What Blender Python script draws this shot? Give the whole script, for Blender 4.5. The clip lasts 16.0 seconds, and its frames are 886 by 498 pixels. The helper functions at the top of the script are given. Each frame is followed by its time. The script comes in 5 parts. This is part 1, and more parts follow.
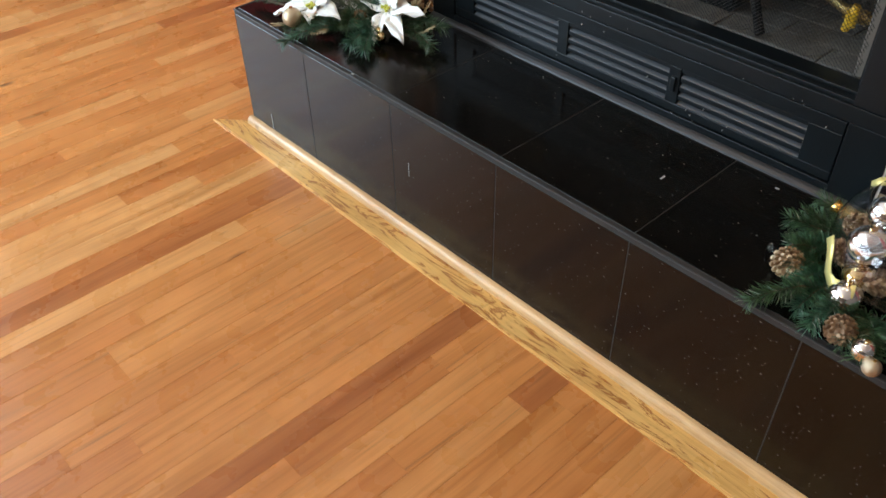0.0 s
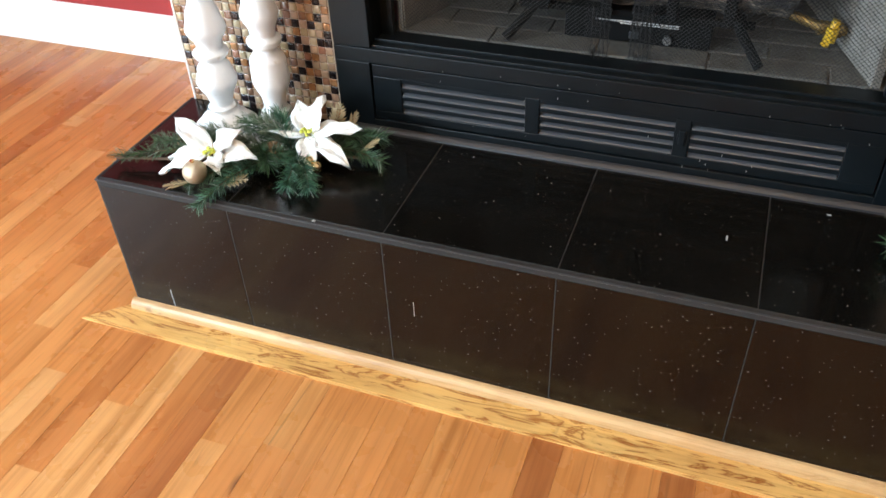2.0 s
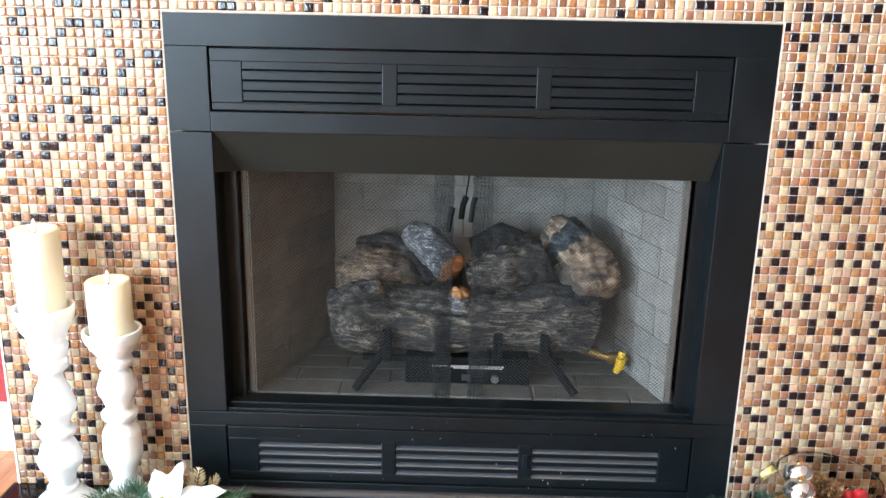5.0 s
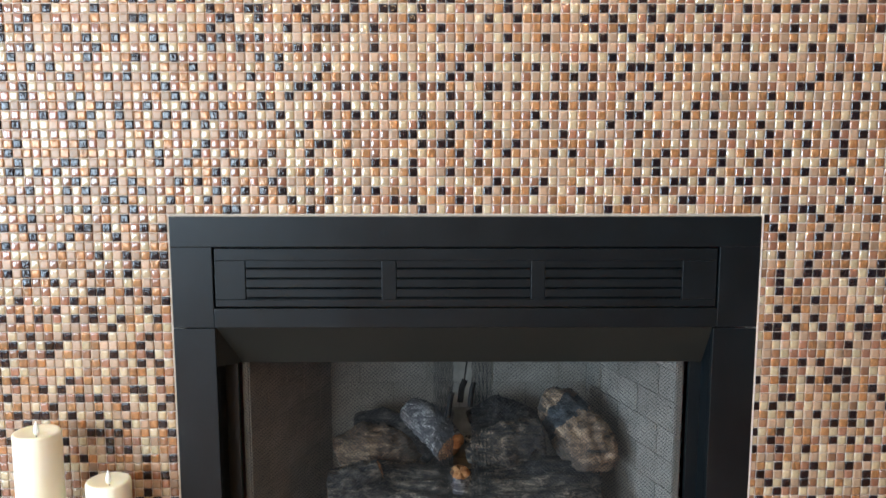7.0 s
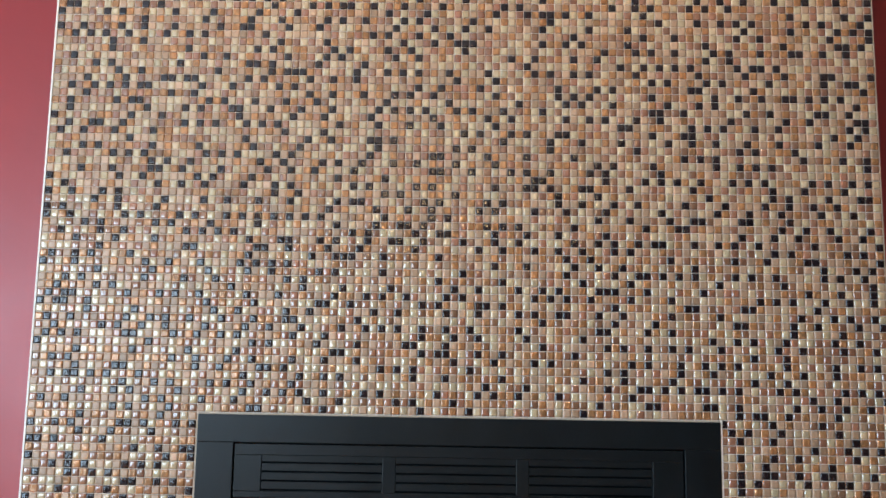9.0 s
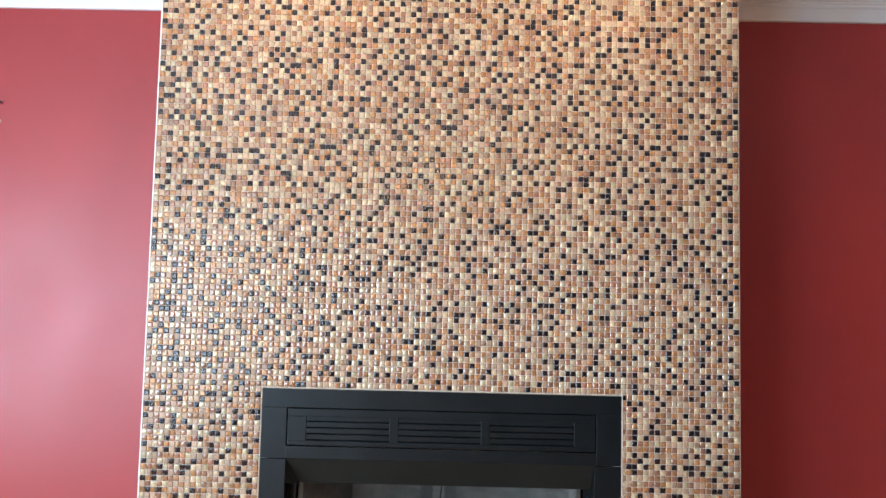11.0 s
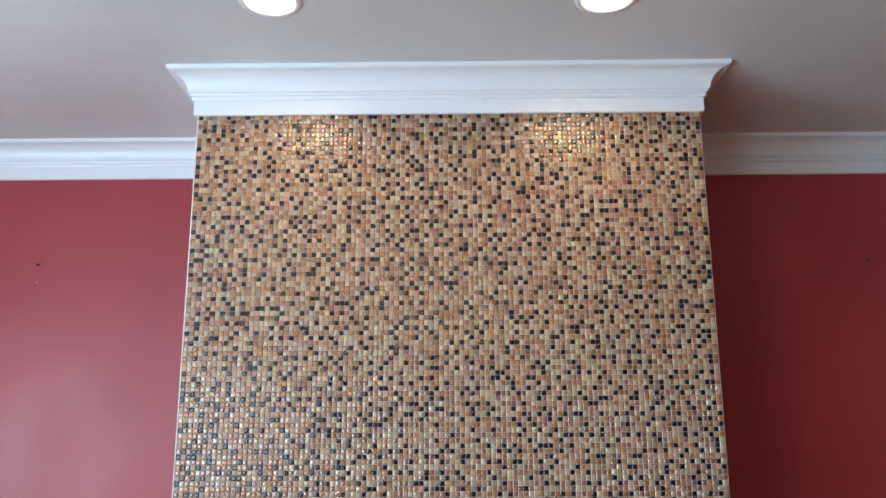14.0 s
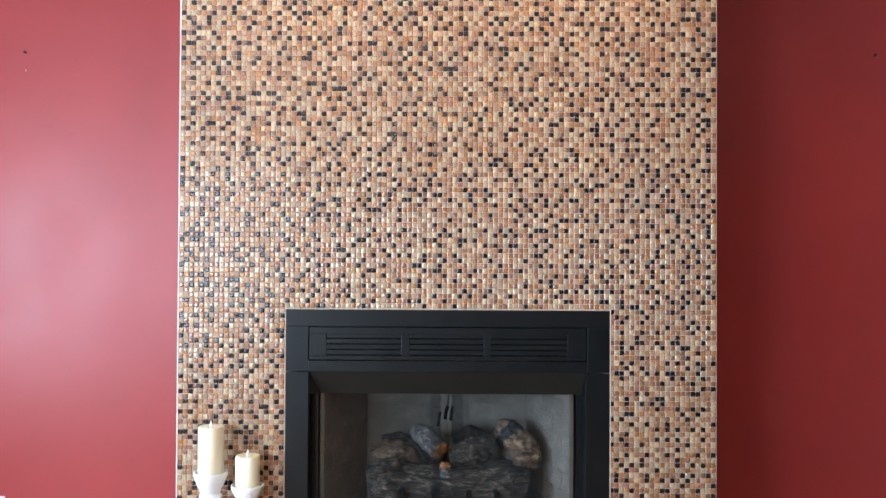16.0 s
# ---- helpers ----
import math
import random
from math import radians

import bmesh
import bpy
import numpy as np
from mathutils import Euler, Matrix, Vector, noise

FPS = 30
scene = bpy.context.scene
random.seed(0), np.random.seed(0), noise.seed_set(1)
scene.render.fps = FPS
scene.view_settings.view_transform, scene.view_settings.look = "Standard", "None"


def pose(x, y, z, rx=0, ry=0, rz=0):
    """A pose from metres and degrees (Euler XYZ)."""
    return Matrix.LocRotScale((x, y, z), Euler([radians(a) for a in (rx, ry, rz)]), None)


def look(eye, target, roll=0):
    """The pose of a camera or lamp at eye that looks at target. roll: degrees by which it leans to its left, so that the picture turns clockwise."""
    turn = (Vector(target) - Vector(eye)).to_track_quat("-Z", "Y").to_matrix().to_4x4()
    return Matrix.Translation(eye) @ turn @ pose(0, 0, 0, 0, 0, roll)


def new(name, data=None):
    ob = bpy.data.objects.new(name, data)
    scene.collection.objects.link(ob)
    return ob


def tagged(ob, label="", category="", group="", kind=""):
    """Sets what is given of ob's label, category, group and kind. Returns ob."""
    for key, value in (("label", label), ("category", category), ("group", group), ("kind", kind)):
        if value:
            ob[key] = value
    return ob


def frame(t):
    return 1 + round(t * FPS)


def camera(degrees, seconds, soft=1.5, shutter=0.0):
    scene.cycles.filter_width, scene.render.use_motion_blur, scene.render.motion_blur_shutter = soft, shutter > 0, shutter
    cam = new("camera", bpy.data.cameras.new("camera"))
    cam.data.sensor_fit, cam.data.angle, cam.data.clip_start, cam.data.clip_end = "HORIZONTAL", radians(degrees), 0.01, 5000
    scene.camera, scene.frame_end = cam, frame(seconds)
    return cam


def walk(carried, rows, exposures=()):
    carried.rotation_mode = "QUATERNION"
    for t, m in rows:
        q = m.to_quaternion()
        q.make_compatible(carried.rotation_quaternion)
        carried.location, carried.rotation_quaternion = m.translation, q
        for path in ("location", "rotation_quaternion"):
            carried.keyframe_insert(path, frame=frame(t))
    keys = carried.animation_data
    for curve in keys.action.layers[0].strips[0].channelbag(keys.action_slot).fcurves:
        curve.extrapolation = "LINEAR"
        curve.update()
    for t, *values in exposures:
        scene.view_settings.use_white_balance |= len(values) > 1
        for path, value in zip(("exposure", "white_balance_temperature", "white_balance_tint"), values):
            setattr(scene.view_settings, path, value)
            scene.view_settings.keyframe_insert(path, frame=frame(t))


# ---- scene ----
cam = camera(55.8, 16.0, shutter=0.15)
EXPO = [(0.0, -0.6, 8300, 19), (2.0, -0.23, 8400, 20), (3.0, 0.07, 8000, 18), (4.2, 0.45, 7900, 18), (6.5, -0.2, 8000, 19), (8.5, -1.08, 7600, 16), (11.0, -0.56, 7500, 17), (11.5, -1.0, 7233, 15), (12.5, -1.4, 6700, 10), (13.2, -1.4, 6700, 10), (14.0, -1.26, 7100, 13), (15.0, -0.97, 7500, 17), (16.0, -0.62, 7700, 21)]
PATH = [
    (0, (0.882, -1.257, 1.206), (-0.249, -0.242, -0.094), -1.2),
    (0.5, (0.684, -1.267, 1.216), (-0.377, -0.156, -0.065), -1.2),
    (1, (0.503, -1.333, 1.202), (-0.4, -0.067, -0.055), -1.6),
    (1.5, (0.341, -1.376, 1.207), (-0.376, -0.014, -0.07), -2.5),
    (2, (0.21, -1.334, 1.205), (-0.369, 0.11, -0.051), -2.7),
    (2.5, (0.101, -1.337, 1.221), (-0.264, 0.214, 0.013), -2.5),
    (3, (0.028, -1.404, 1.23), (-0.13, 0.249, 0.115), -2.0),
    (3.5, (0.005, -1.451, 1.246), (-0.038, 0.298, 0.277), -0.0),
    (4, (-0.01, -1.486, 1.274), (-0.038, 0.353, 0.488), 0.9),
    (4.2, (-0.006, -1.499, 1.264), (-0.042, 0.367, 0.543), 1.0),
    (6.3, (-0.03, -1.508, 1.333), (-0.029, 0.444, 0.894), 0.8),
    (6.5, (-0.036, -1.509, 1.365), (-0.028, 0.444, 0.933), 0.4),
    (7, (-0.042, -1.512, 1.419), (-0.032, 0.469, 1.14), 0.0),
    (7.5, (-0.032, -1.526, 1.462), (-0.062, 0.473, 1.412), 0.1),
    (8, (-0.039, -1.55, 1.412), (-0.085, 0.441, 1.591), 0.1),
    (8.5, (-0.035, -1.602, 1.427), (-0.076, 0.387, 1.633), 0.3),
    (8.7, (-0.02, -1.657, 1.388), (-0.054, 0.326, 1.649), 0.7),
    (11, (0.032, -2.535, 1.499), (0.008, -0.542, 1.654), 1.3),
    (11.5, (0.033, -2.676, 1.534), (0.021, -0.7, 1.837), 0.6),
    (12, (0.032, -2.78, 1.549), (0.019, -0.83, 1.995), 0.2),
    (12.5, (-0.007, -2.818, 1.574), (-0.007, -0.903, 2.149), 0.1),
    (13, (-0.001, -2.835, 1.582), (-0.004, -0.927, 2.182), -0.1),
    (13.5, (0.013, -2.821, 1.565), (-0.002, -0.9, 2.121), -0.4),
    (14, (0.022, -2.798, 1.531), (-0.004, -0.852, 1.989), -0.2),
    (14.5, (-0.001, -2.802, 1.526), (-0.017, -0.832, 1.871), -0.1),
    (15, (0.002, -2.802, 1.476), (-0.013, -0.821, 1.751), 0.1),
    (15.5, (-0.007, -2.798, 1.452), (-0.011, -0.803, 1.599), 0.2),
    (16, (0.007, -2.785, 1.43), (-0.005, -0.786, 1.458), 0.3),
]
walk(cam, [(t, look(eye, target, roll)) for t, eye, target, roll in PATH], EXPO)

# ---- light ----
world = bpy.data.worlds.new("world")
scene.world = world
world.use_nodes = True
_sky = world.node_tree.nodes.new("ShaderNodeTexSky")
_sky.sky_type = "NISHITA"
_sky.sun_disc = False
_sky.sun_elevation = radians(38)
_sky.sun_rotation = radians(200)
_bg = world.node_tree.nodes["Background"]
_bg.inputs[1].default_value = 0.12
world.node_tree.links.new(_sky.outputs[0], _bg.inputs[0])

# room, in plan
WEST, EAST, SOUTH, NORTH = -3.2, 3.4, -4.8, 0.72
CEIL = 2.843
BL, BR = -0.889, 0.897          # sides of the chimney breast
FL, FR = -0.531, 0.545          # metal surround
FT = 1.266
HT = 0.33                       # hearth height
HF = -0.33                      # hearth front
WIN_W = (-4.3, -1.25, 0.55, 2.25)    # window in the west wall: y0, y1, z0, z1
WIN_S = (-2.8, -1.62, 0.75, 2.25)    # window in the south wall: x0, x1, z0, z1


def area_lamp(name, eye, target, sx, sy, watts, colour):
    d = bpy.data.lights.new(name, "AREA")
    d.shape, d.size, d.size_y, d.energy, d.color = "RECTANGLE", sx, sy, watts, colour
    ob = new(name, d)
    ob.matrix_world = look(eye, target)
    return ob


area_lamp("daylight_west", (WEST - 0.02, -2.78, 1.4), (0, -2.78, 1.75), 3.0, 1.65, 570, (0.42, 0.70, 1.0))
area_lamp("daylight_south", (-2.21, SOUTH - 0.02, 1.5), (-2.21, 0, 1.5), 1.14, 1.45, 155, (0.45, 0.73, 1.0))
LAMPS = ((-0.529, -0.513), (0.487, -0.512))
for lx, ly in LAMPS:
    d = bpy.data.lights.new("downlight", "SPOT")
    d.energy, d.color, d.spot_size, d.spot_blend, d.shadow_soft_size = 32, (1.0, 0.80, 0.49), radians(158), 0.55, 0.06
    ob = new("downlight", d)
    ob.matrix_world = look((lx, ly, CEIL - 0.03), (lx, ly + 0.30, 0))
d = bpy.data.lights.new("ceiling_bulb", "POINT")
d.energy, d.color, d.shadow_soft_size = 1, (1.0, 0.8, 0.55), 0.09
new("ceiling_bulb", d).location = (-0.15, -3.9, 2.52)


# ---- materials ----
def mat(name, colour=(0.5, 0.5, 0.5), rough=0.5, metal=0.0, **more):
    m = bpy.data.materials.new(name)
    m.use_nodes = True
    b = m.node_tree.nodes["Principled BSDF"]
    b.inputs["Base Color"].default_value = (*colour, 1)
    b.inputs["Roughness"].default_value = rough
    b.inputs["Metallic"].default_value = metal
    for k, v in more.items():
        b.inputs[k.replace("_", " ")].default_value = v
    return m


class Graph:
    """Short hand for a material's nodes."""

    def __init__(self, m):
        self.n, self.l = m.node_tree.nodes, m.node_tree.links
        self.bsdf = self.n["Principled BSDF"]

    def node(self, kind, ins=(), operation=None, blend=None, feature=None):
        k = self.n.new("ShaderNode" + kind)
        if operation:
            k.operation = operation
        if blend:
            k.data_type, k.blend_type = "RGBA", blend
        if feature:
            k.feature = feature
        for i, v in (ins.items() if isinstance(ins, dict) else enumerate(ins)):
            self.put(k.inputs[i], v)
        return k

    def put(self, socket, v):
        if isinstance(v, bpy.types.NodeSocket):
            self.l.new(v, socket)
        elif isinstance(v, bpy.types.Node):
            self.l.new(v.outputs[0], socket)
        elif v is not None:
            socket.default_value = v

    def set(self, key, v):
        self.put(self.bsdf.inputs[key], v)

    def math(self, op, a, b=0.0, c=0.0):
        return self.node("Math", (a, b, c), operation=op).outputs[0]

    def coords(self, scale=(1, 1, 1), which="Object", offset=None):
        tc = self.node("TexCoord").outputs[which]
        mp = self.node("Mapping", {"Vector": tc, "Scale": scale})
        if offset is not None:
            self.put(mp.inputs["Location"], offset)
        return mp.outputs[0]

    def noise(self, vec, scale, detail=4.0, rough=0.55, dist=0.0):
        return self.node("TexNoise", {"Vector": vec, "Scale": scale, "Detail": detail, "Roughness": rough, "Distortion": dist}).outputs[0]

    def ramp(self, fac, stops, mode="LINEAR"):
        r = self.node("ValToRGB", (fac,))
        r.color_ramp.interpolation = mode
        e = r.color_ramp.elements
        while len(e) > 1:
            e.remove(e[-1])
        for i, (p, c) in enumerate(stops):
            el = e[0] if i == 0 else e.new(p)
            el.position, el.color = p, (*c, 1) if len(c) == 3 else c
        return r.outputs[0]

    def mix(self, f, a, b, mode="MIX"):
        k = self.node("Mix", blend=mode)
        for sock, v in zip((k.inputs[0], k.inputs[6], k.inputs[7]), (f, a, b)):
            self.put(sock, (*v, 1) if isinstance(v, tuple) and len(v) == 3 else v)
        return k.outputs[2]

    def bump(self, height, strength=0.2, dist=0.002, normal=None):
        k = self.node("Bump", {"Height": height, "Strength": strength, "Distance": dist})
        if normal is not None:
            self.put(k.inputs["Normal"], normal)
        self.set("Normal", k.outputs[0])
        return k.outputs[0]

    def piece(self):
        """A number that differs from piece to piece, whether an object or an island of a mesh."""
        a = self.node("ObjectInfo").outputs["Random"]
        b = self.node("NewGeometry").outputs["Random Per Island"]
        return self.math("FRACT", self.math("MULTIPLY_ADD", a, 7.31, b))


def grey(v):
    return (v, v, v)


def paint(name, colour, rough, mottling=0.06, grain=260):
    m = mat(name, colour, rough)
    g = Graph(m)
    c = g.coords()
    n = g.noise(c, 2.2, 5)
    lo = tuple(x * (1 - mottling) for x in colour)
    hi = tuple(min(1, x * (1 + mottling)) for x in colour)
    g.set("Base Color", g.ramp(n, ((0.3, lo), (0.7, hi))))
    f = g.noise(c, grain, 2)
    g.bump(f, 0.12, 0.001)
    g.set("Roughness", g.ramp(g.noise(c, 5, 3), ((0.3, grey(rough * 0.9)), (0.7, grey(min(1, rough * 1.1))))))
    return m


RED = paint("red_wall_paint", (0.40, 0.045, 0.045), 0.38)
RED.node_tree.nodes["Principled BSDF"].inputs["Specular IOR Level"].default_value = 0.4
# for the walls out of view; tone chosen to control their bounced light
TAUPE = paint("unseen_wall_taupe", (0.135, 0.100, 0.082), 0.6)
CEILING = paint("ceiling_paint", (0.70, 0.69, 0.67), 0.7)
WHITE = paint("white_trim_paint", (0.82, 0.82, 0.82), 0.3, 0.012, 700)
PLASTIC = mat("white_plastic", (0.75, 0.74, 0.72), 0.35)
CAULK = paint("white_caulk", (0.66, 0.60, 0.54), 0.6)
TAN = paint("tan_caulk", (0.36, 0.28, 0.21), 0.7)


def mosaic(name, colour, rough, spread, other, metal=0.0, foil=False, ripple=0.3, tall=1.0):
    """One kind of small mosaic tile: its colour drifts towards another from piece to piece."""
    m = mat(name, colour, rough, metal)
    g = Graph(m)
    r = g.piece()
    off = g.node("CombineXYZ", (g.math("MULTIPLY", r, 3.7), g.math("MULTIPLY", r, 9.1), g.math("MULTIPLY", r, 5.3)))
    c = g.coords((1, 1, tall), offset=off.outputs[0])
    vein = g.noise(c, 95, 4, 0.6, 1.8)
    tone = g.math("FRACT", g.math("MULTIPLY", r, 23.7))
    col = g.mix(g.ramp(r, ((0.15, grey(0.0)), (0.95, grey(0.9)))), colour, other)
    col = g.mix(1.0, col, g.ramp(tone, ((0.0, grey(1 - spread)), (1.0, grey(1 + spread)))), "MULTIPLY")
    col = g.mix(1.0, col, g.ramp(vein, ((0.3, (0.84, 0.80, 0.76)), (0.7, (1.12, 1.13, 1.13)))), "MULTIPLY")
    height = g.noise(c, 130, 2)
    if foil:
        fold = g.noise(c, 150, 2, 0.5, 0.6)
        col = g.mix(g.ramp(fold, ((0.50, grey(0.0)), (0.62, grey(0.7)))), col, tuple(min(1.0, x * 1.7) for x in colour))
        height = fold
    g.set("Base Color", col)
    g.bump(height, ripple, 0.0011)
    g.set("Specular IOR Level", 0.5 if rough > 0.2 or foil else 1.0)
    return m


TILES = (mosaic("dark_glass_tile", (0.015, 0.0075, 0.0075), 0.05, 0.35, (0.009, 0.006, 0.009), foil=True, ripple=0.75, tall=0.6), mosaic("cream_glass_tile", (0.42, 0.318, 0.192), 0.05, 0.16, (0.47, 0.335, 0.215), ripple=0.15),
         mosaic("brown_glass_tile", (0.27, 0.112, 0.068), 0.05, 0.26, (0.22, 0.108, 0.060), ripple=0.15), mosaic("beige_stone_tile", (0.41, 0.25, 0.162), 0.36, 0.18, (0.30, 0.185, 0.115), ripple=0.5), mosaic("gold_foil_tile", (0.33, 0.145, 0.062), 0.08, 0.22, (0.27, 0.135, 0.065), 0.15, True, 1.0, 0.6))
BULGE = (0.0003, 0.0013, 0.0013, 0.0002, 0.0004)
GROUT = paint("tile_grout", (0.60, 0.50, 0.43), 0.85, 0.12, 500)


def plank_wood(name, cols, rough=0.22, along=1, turns=15.0, bold=0.75, band=0.35, wavy=2.2):
    m = mat(name, cols[1], rough)
    g = Graph(m)
    r = g.piece()
    off = g.node("CombineXYZ", (g.math("MULTIPLY", r, 37.0), g.math("MULTIPLY", r, 91.0), g.math("MULTIPLY", r, 13.0)))
    s1 = (7, 0.55, 7) if along == 1 else (wavy, 14, 14)
    s2 = (90, 3.0, 90) if along == 1 else (3.0, 90, 90)
    n1 = g.noise(g.coords(s1, offset=off.outputs[0]), 2.0, 4, 0.6, 1.6)
    n2 = g.noise(g.coords(s2, offset=off.outputs[0]), 1.6, 5, 0.65, 0.3)
    tone = g.ramp(g.math("FRACT", g.math("MULTIPLY", r, 17.3)), ((0.0, cols[0]), (0.12, cols[1]), (0.45, cols[2]), (0.8, cols[3]), (1.0, cols[1])))
    rings = g.math("ABSOLUTE", g.math("SINE", g.math("MULTIPLY", n1, turns)))
    col = g.mix(1.0, tone, g.ramp(rings, ((0.0, tuple(max(0.12, 1 - (1 - q) * bold) for q in (0.66, 0.50, 0.38))), (band, grey(1.0)), (1.0, grey(1.06)))), "MULTIPLY")
    col = g.mix(1.0, col, g.ramp(n2, ((0.30, (0.80, 0.74, 0.67)), (0.52, grey(1.02)), (0.8, grey(1.08)))), "MULTIPLY")
    wear = g.noise(g.coords((1.2, 0.7, 1)), 3.0, 5, 0.6, 0.5)
    col = g.mix(1.0, col, g.ramp(wear, ((0.30, (0.84, 0.76, 0.70)), (0.55, grey(1.0)), (0.75, (1.06, 1.05, 1.02)))), "MULTIPLY")
    spots = g.noise(g.coords((3, 1, 3), offset=off.outputs[0]), 6.0, 3, 0.5, 0.8)
    col = g.mix(g.ramp(spots, ((0.66, grey(0.0)), (0.76, grey(0.6)))), col, (0.10, 0.035, 0.012))
    g.set("Base Color", col)
    g.set("Roughness", g.ramp(g.noise(g.coords(), 7, 4), ((0.3, grey(rough * 0.8)), (0.7, grey(rough * 1.35)))))
    g.bump(n2, 0.12, 0.0006)
    return m


def floor_wood():
    """Honey oak strips under satin varnish: soft lengthwise streaks, a few dark knots and mineral lines."""
    m = mat("floor_oak", (0.5, 0.2, 0.06), 0.25)
    g = Graph(m)
    r = g.piece()
    off = g.node("CombineXYZ", (g.math("MULTIPLY", r, 37.0), g.math("MULTIPLY", r, 91.0), g.math("MULTIPLY", r, 13.0))).outputs[0]
    tone = g.ramp(g.math("FRACT", g.math("MULTIPLY", r, 17.3)), ((0.0, (0.39, 0.125, 0.040)), (0.05, (0.48, 0.165, 0.050)), (0.40, (0.55, 0.205, 0.062)), (0.72, (0.58, 0.235, 0.076)), (0.88, (0.64, 0.295, 0.105)), (1.0, (0.62, 0.30, 0.115))))
    broad = g.noise(g.coords((11, 0.9, 11), offset=off), 1.6, 3, 0.5, 1.2)
    col = g.mix(1.0, tone, g.ramp(broad, ((0.30, (0.82, 0.75, 0.68)), (0.48, grey(1.0)), (0.70, (1.07, 1.08, 1.08)))), "MULTIPLY")
    fine = g.noise(g.coords((70, 2.2, 70), offset=off), 1.6, 4, 0.6, 0.4)
    col = g.mix(1.0, col, g.ramp(fine, ((0.32, (0.82, 0.76, 0.70)), (0.52, grey(1.0)), (0.75, grey(1.06)))), "MULTIPLY")
    mineral = g.noise(g.coords((26, 1.1, 26), offset=off), 1.5, 4, 0.6, 1.5)
    col = g.mix(g.ramp(mineral, ((0.62, grey(0.0)), (0.74, grey(0.7)))), col, (0.20, 0.085, 0.032))
    knots = g.node("TexVoronoi", {"Vector": g.coords((5.5, 2.6, 5.5), offset=off), "Scale": 1.5}, feature="F1")
    rare = g.math("GREATER_THAN", g.node("SeparateColor", (knots.outputs["Color"],)).outputs[0], 0.82)
    spot = g.math("MULTIPLY", rare, g.ramp(knots.outputs["Distance"], ((0.03, grey(0.9)), (0.13, grey(0.0)))))
    col = g.mix(spot, col, (0.12, 0.040, 0.018))
    wear = g.noise(g.coords((1.2, 0.7, 1)), 3.0, 5, 0.6, 0.5)
    col = g.mix(1.0, col, g.ramp(wear, ((0.30, (0.86, 0.80, 0.75)), (0.55, grey(1.0)), (0.75, (1.05, 1.04, 1.02)))), "MULTIPLY")
    g.set("Base Color", col)
    g.set("Roughness", g.ramp(g.noise(g.coords(), 7, 4), ((0.3, grey(0.22)), (0.7, grey(0.36)))))
    g.set("Specular IOR Level", 0.36)
    g.bump(fine, 0.08, 0.0005)
    return m


FLOORWOOD = floor_wood()
BOARDWOOD = plank_wood("border_oak", ((0.64, 0.35, 0.115), (0.68, 0.38, 0.13), (0.70, 0.40, 0.14), (0.66, 0.36, 0.12)), 0.3, 0, 15.0, 1.5, 0.58, 2.2)
SHOEWOOD = plank_wood("shoe_oak", ((0.52, 0.30, 0.135), (0.52, 0.30, 0.135), (0.56, 0.33, 0.155), (0.54, 0.31, 0.14)), 0.38, 0, 10.0, 0.4)


def granite():
    m = mat("black_granite", (0.012, 0.011, 0.010), 0.1)
    g = Graph(m)
    c = g.coords()
    r = g.piece()
    cloud = g.noise(c, 9, 5, 0.6)
    base = g.ramp(cloud, ((0.3, (0.0020, 0.0018, 0.0016)), (0.7, (0.0052, 0.0042, 0.0034))))
    base = g.mix(1.0, base, g.ramp(r, ((0.0, grey(0.85)), (1.0, grey(1.2)))), "MULTIPLY")
    v = g.node("TexVoronoi", {"Vector": c, "Scale": 95.0}, feature="F1")
    rare = g.math("GREATER_THAN", g.node("SeparateColor", (v.outputs["Color"],)).outputs[0], 0.50)
    speck = g.math("MULTIPLY", rare, g.ramp(v.outputs["Distance"], ((0.06, grey(1.0)), (0.13, grey(0.0)))))
    base = g.mix(g.math("MULTIPLY", speck, 0.32), base, (0.36, 0.33, 0.29))
    flake = g.node("TexVoronoi", {"Vector": g.coords((1, 1, 1.6)), "Scale": 46.0}, feature="F1")
    few = g.math("GREATER_THAN", g.node("SeparateColor", (flake.outputs["Color"],)).outputs[1], 0.80)
    fleck = g.math("MULTIPLY", few, g.ramp(flake.outputs["Distance"], ((0.04, grey(1.0)), (0.11, grey(0.0)))))
    base = g.mix(g.math("MULTIPLY", fleck, 0.40), base, (0.40, 0.38, 0.34))
    grain = g.ramp(g.noise(c, 210, 5, 0.8), ((0.55, grey(0.0)), (0.70, grey(0.6))))
    base = g.mix(grain, base, (0.018, 0.0145, 0.011))
    dust = g.ramp(g.noise(c, 420, 2), ((0.68, grey(0.0)), (0.76, grey(0.45))))
    base = g.mix(dust, base, (0.10, 0.09, 0.075))
    g.set("Base Color", base)
    smear = g.noise(g.coords((1, 1, 1)), 4.0, 6, 0.65, 0.6)
    g.set("Roughness", g.ramp(smear, ((0.3, grey(0.09)), (0.7, grey(0.24)))))
    g.set("Specular IOR Level", 0.31)
    return m


GRANITE = granite()
JOINT = paint("grey_joint", (0.017, 0.0155, 0.014), 0.8, 0.5)
SUB = paint("dark_subfloor", (0.10, 0.05, 0.025), 0.9)


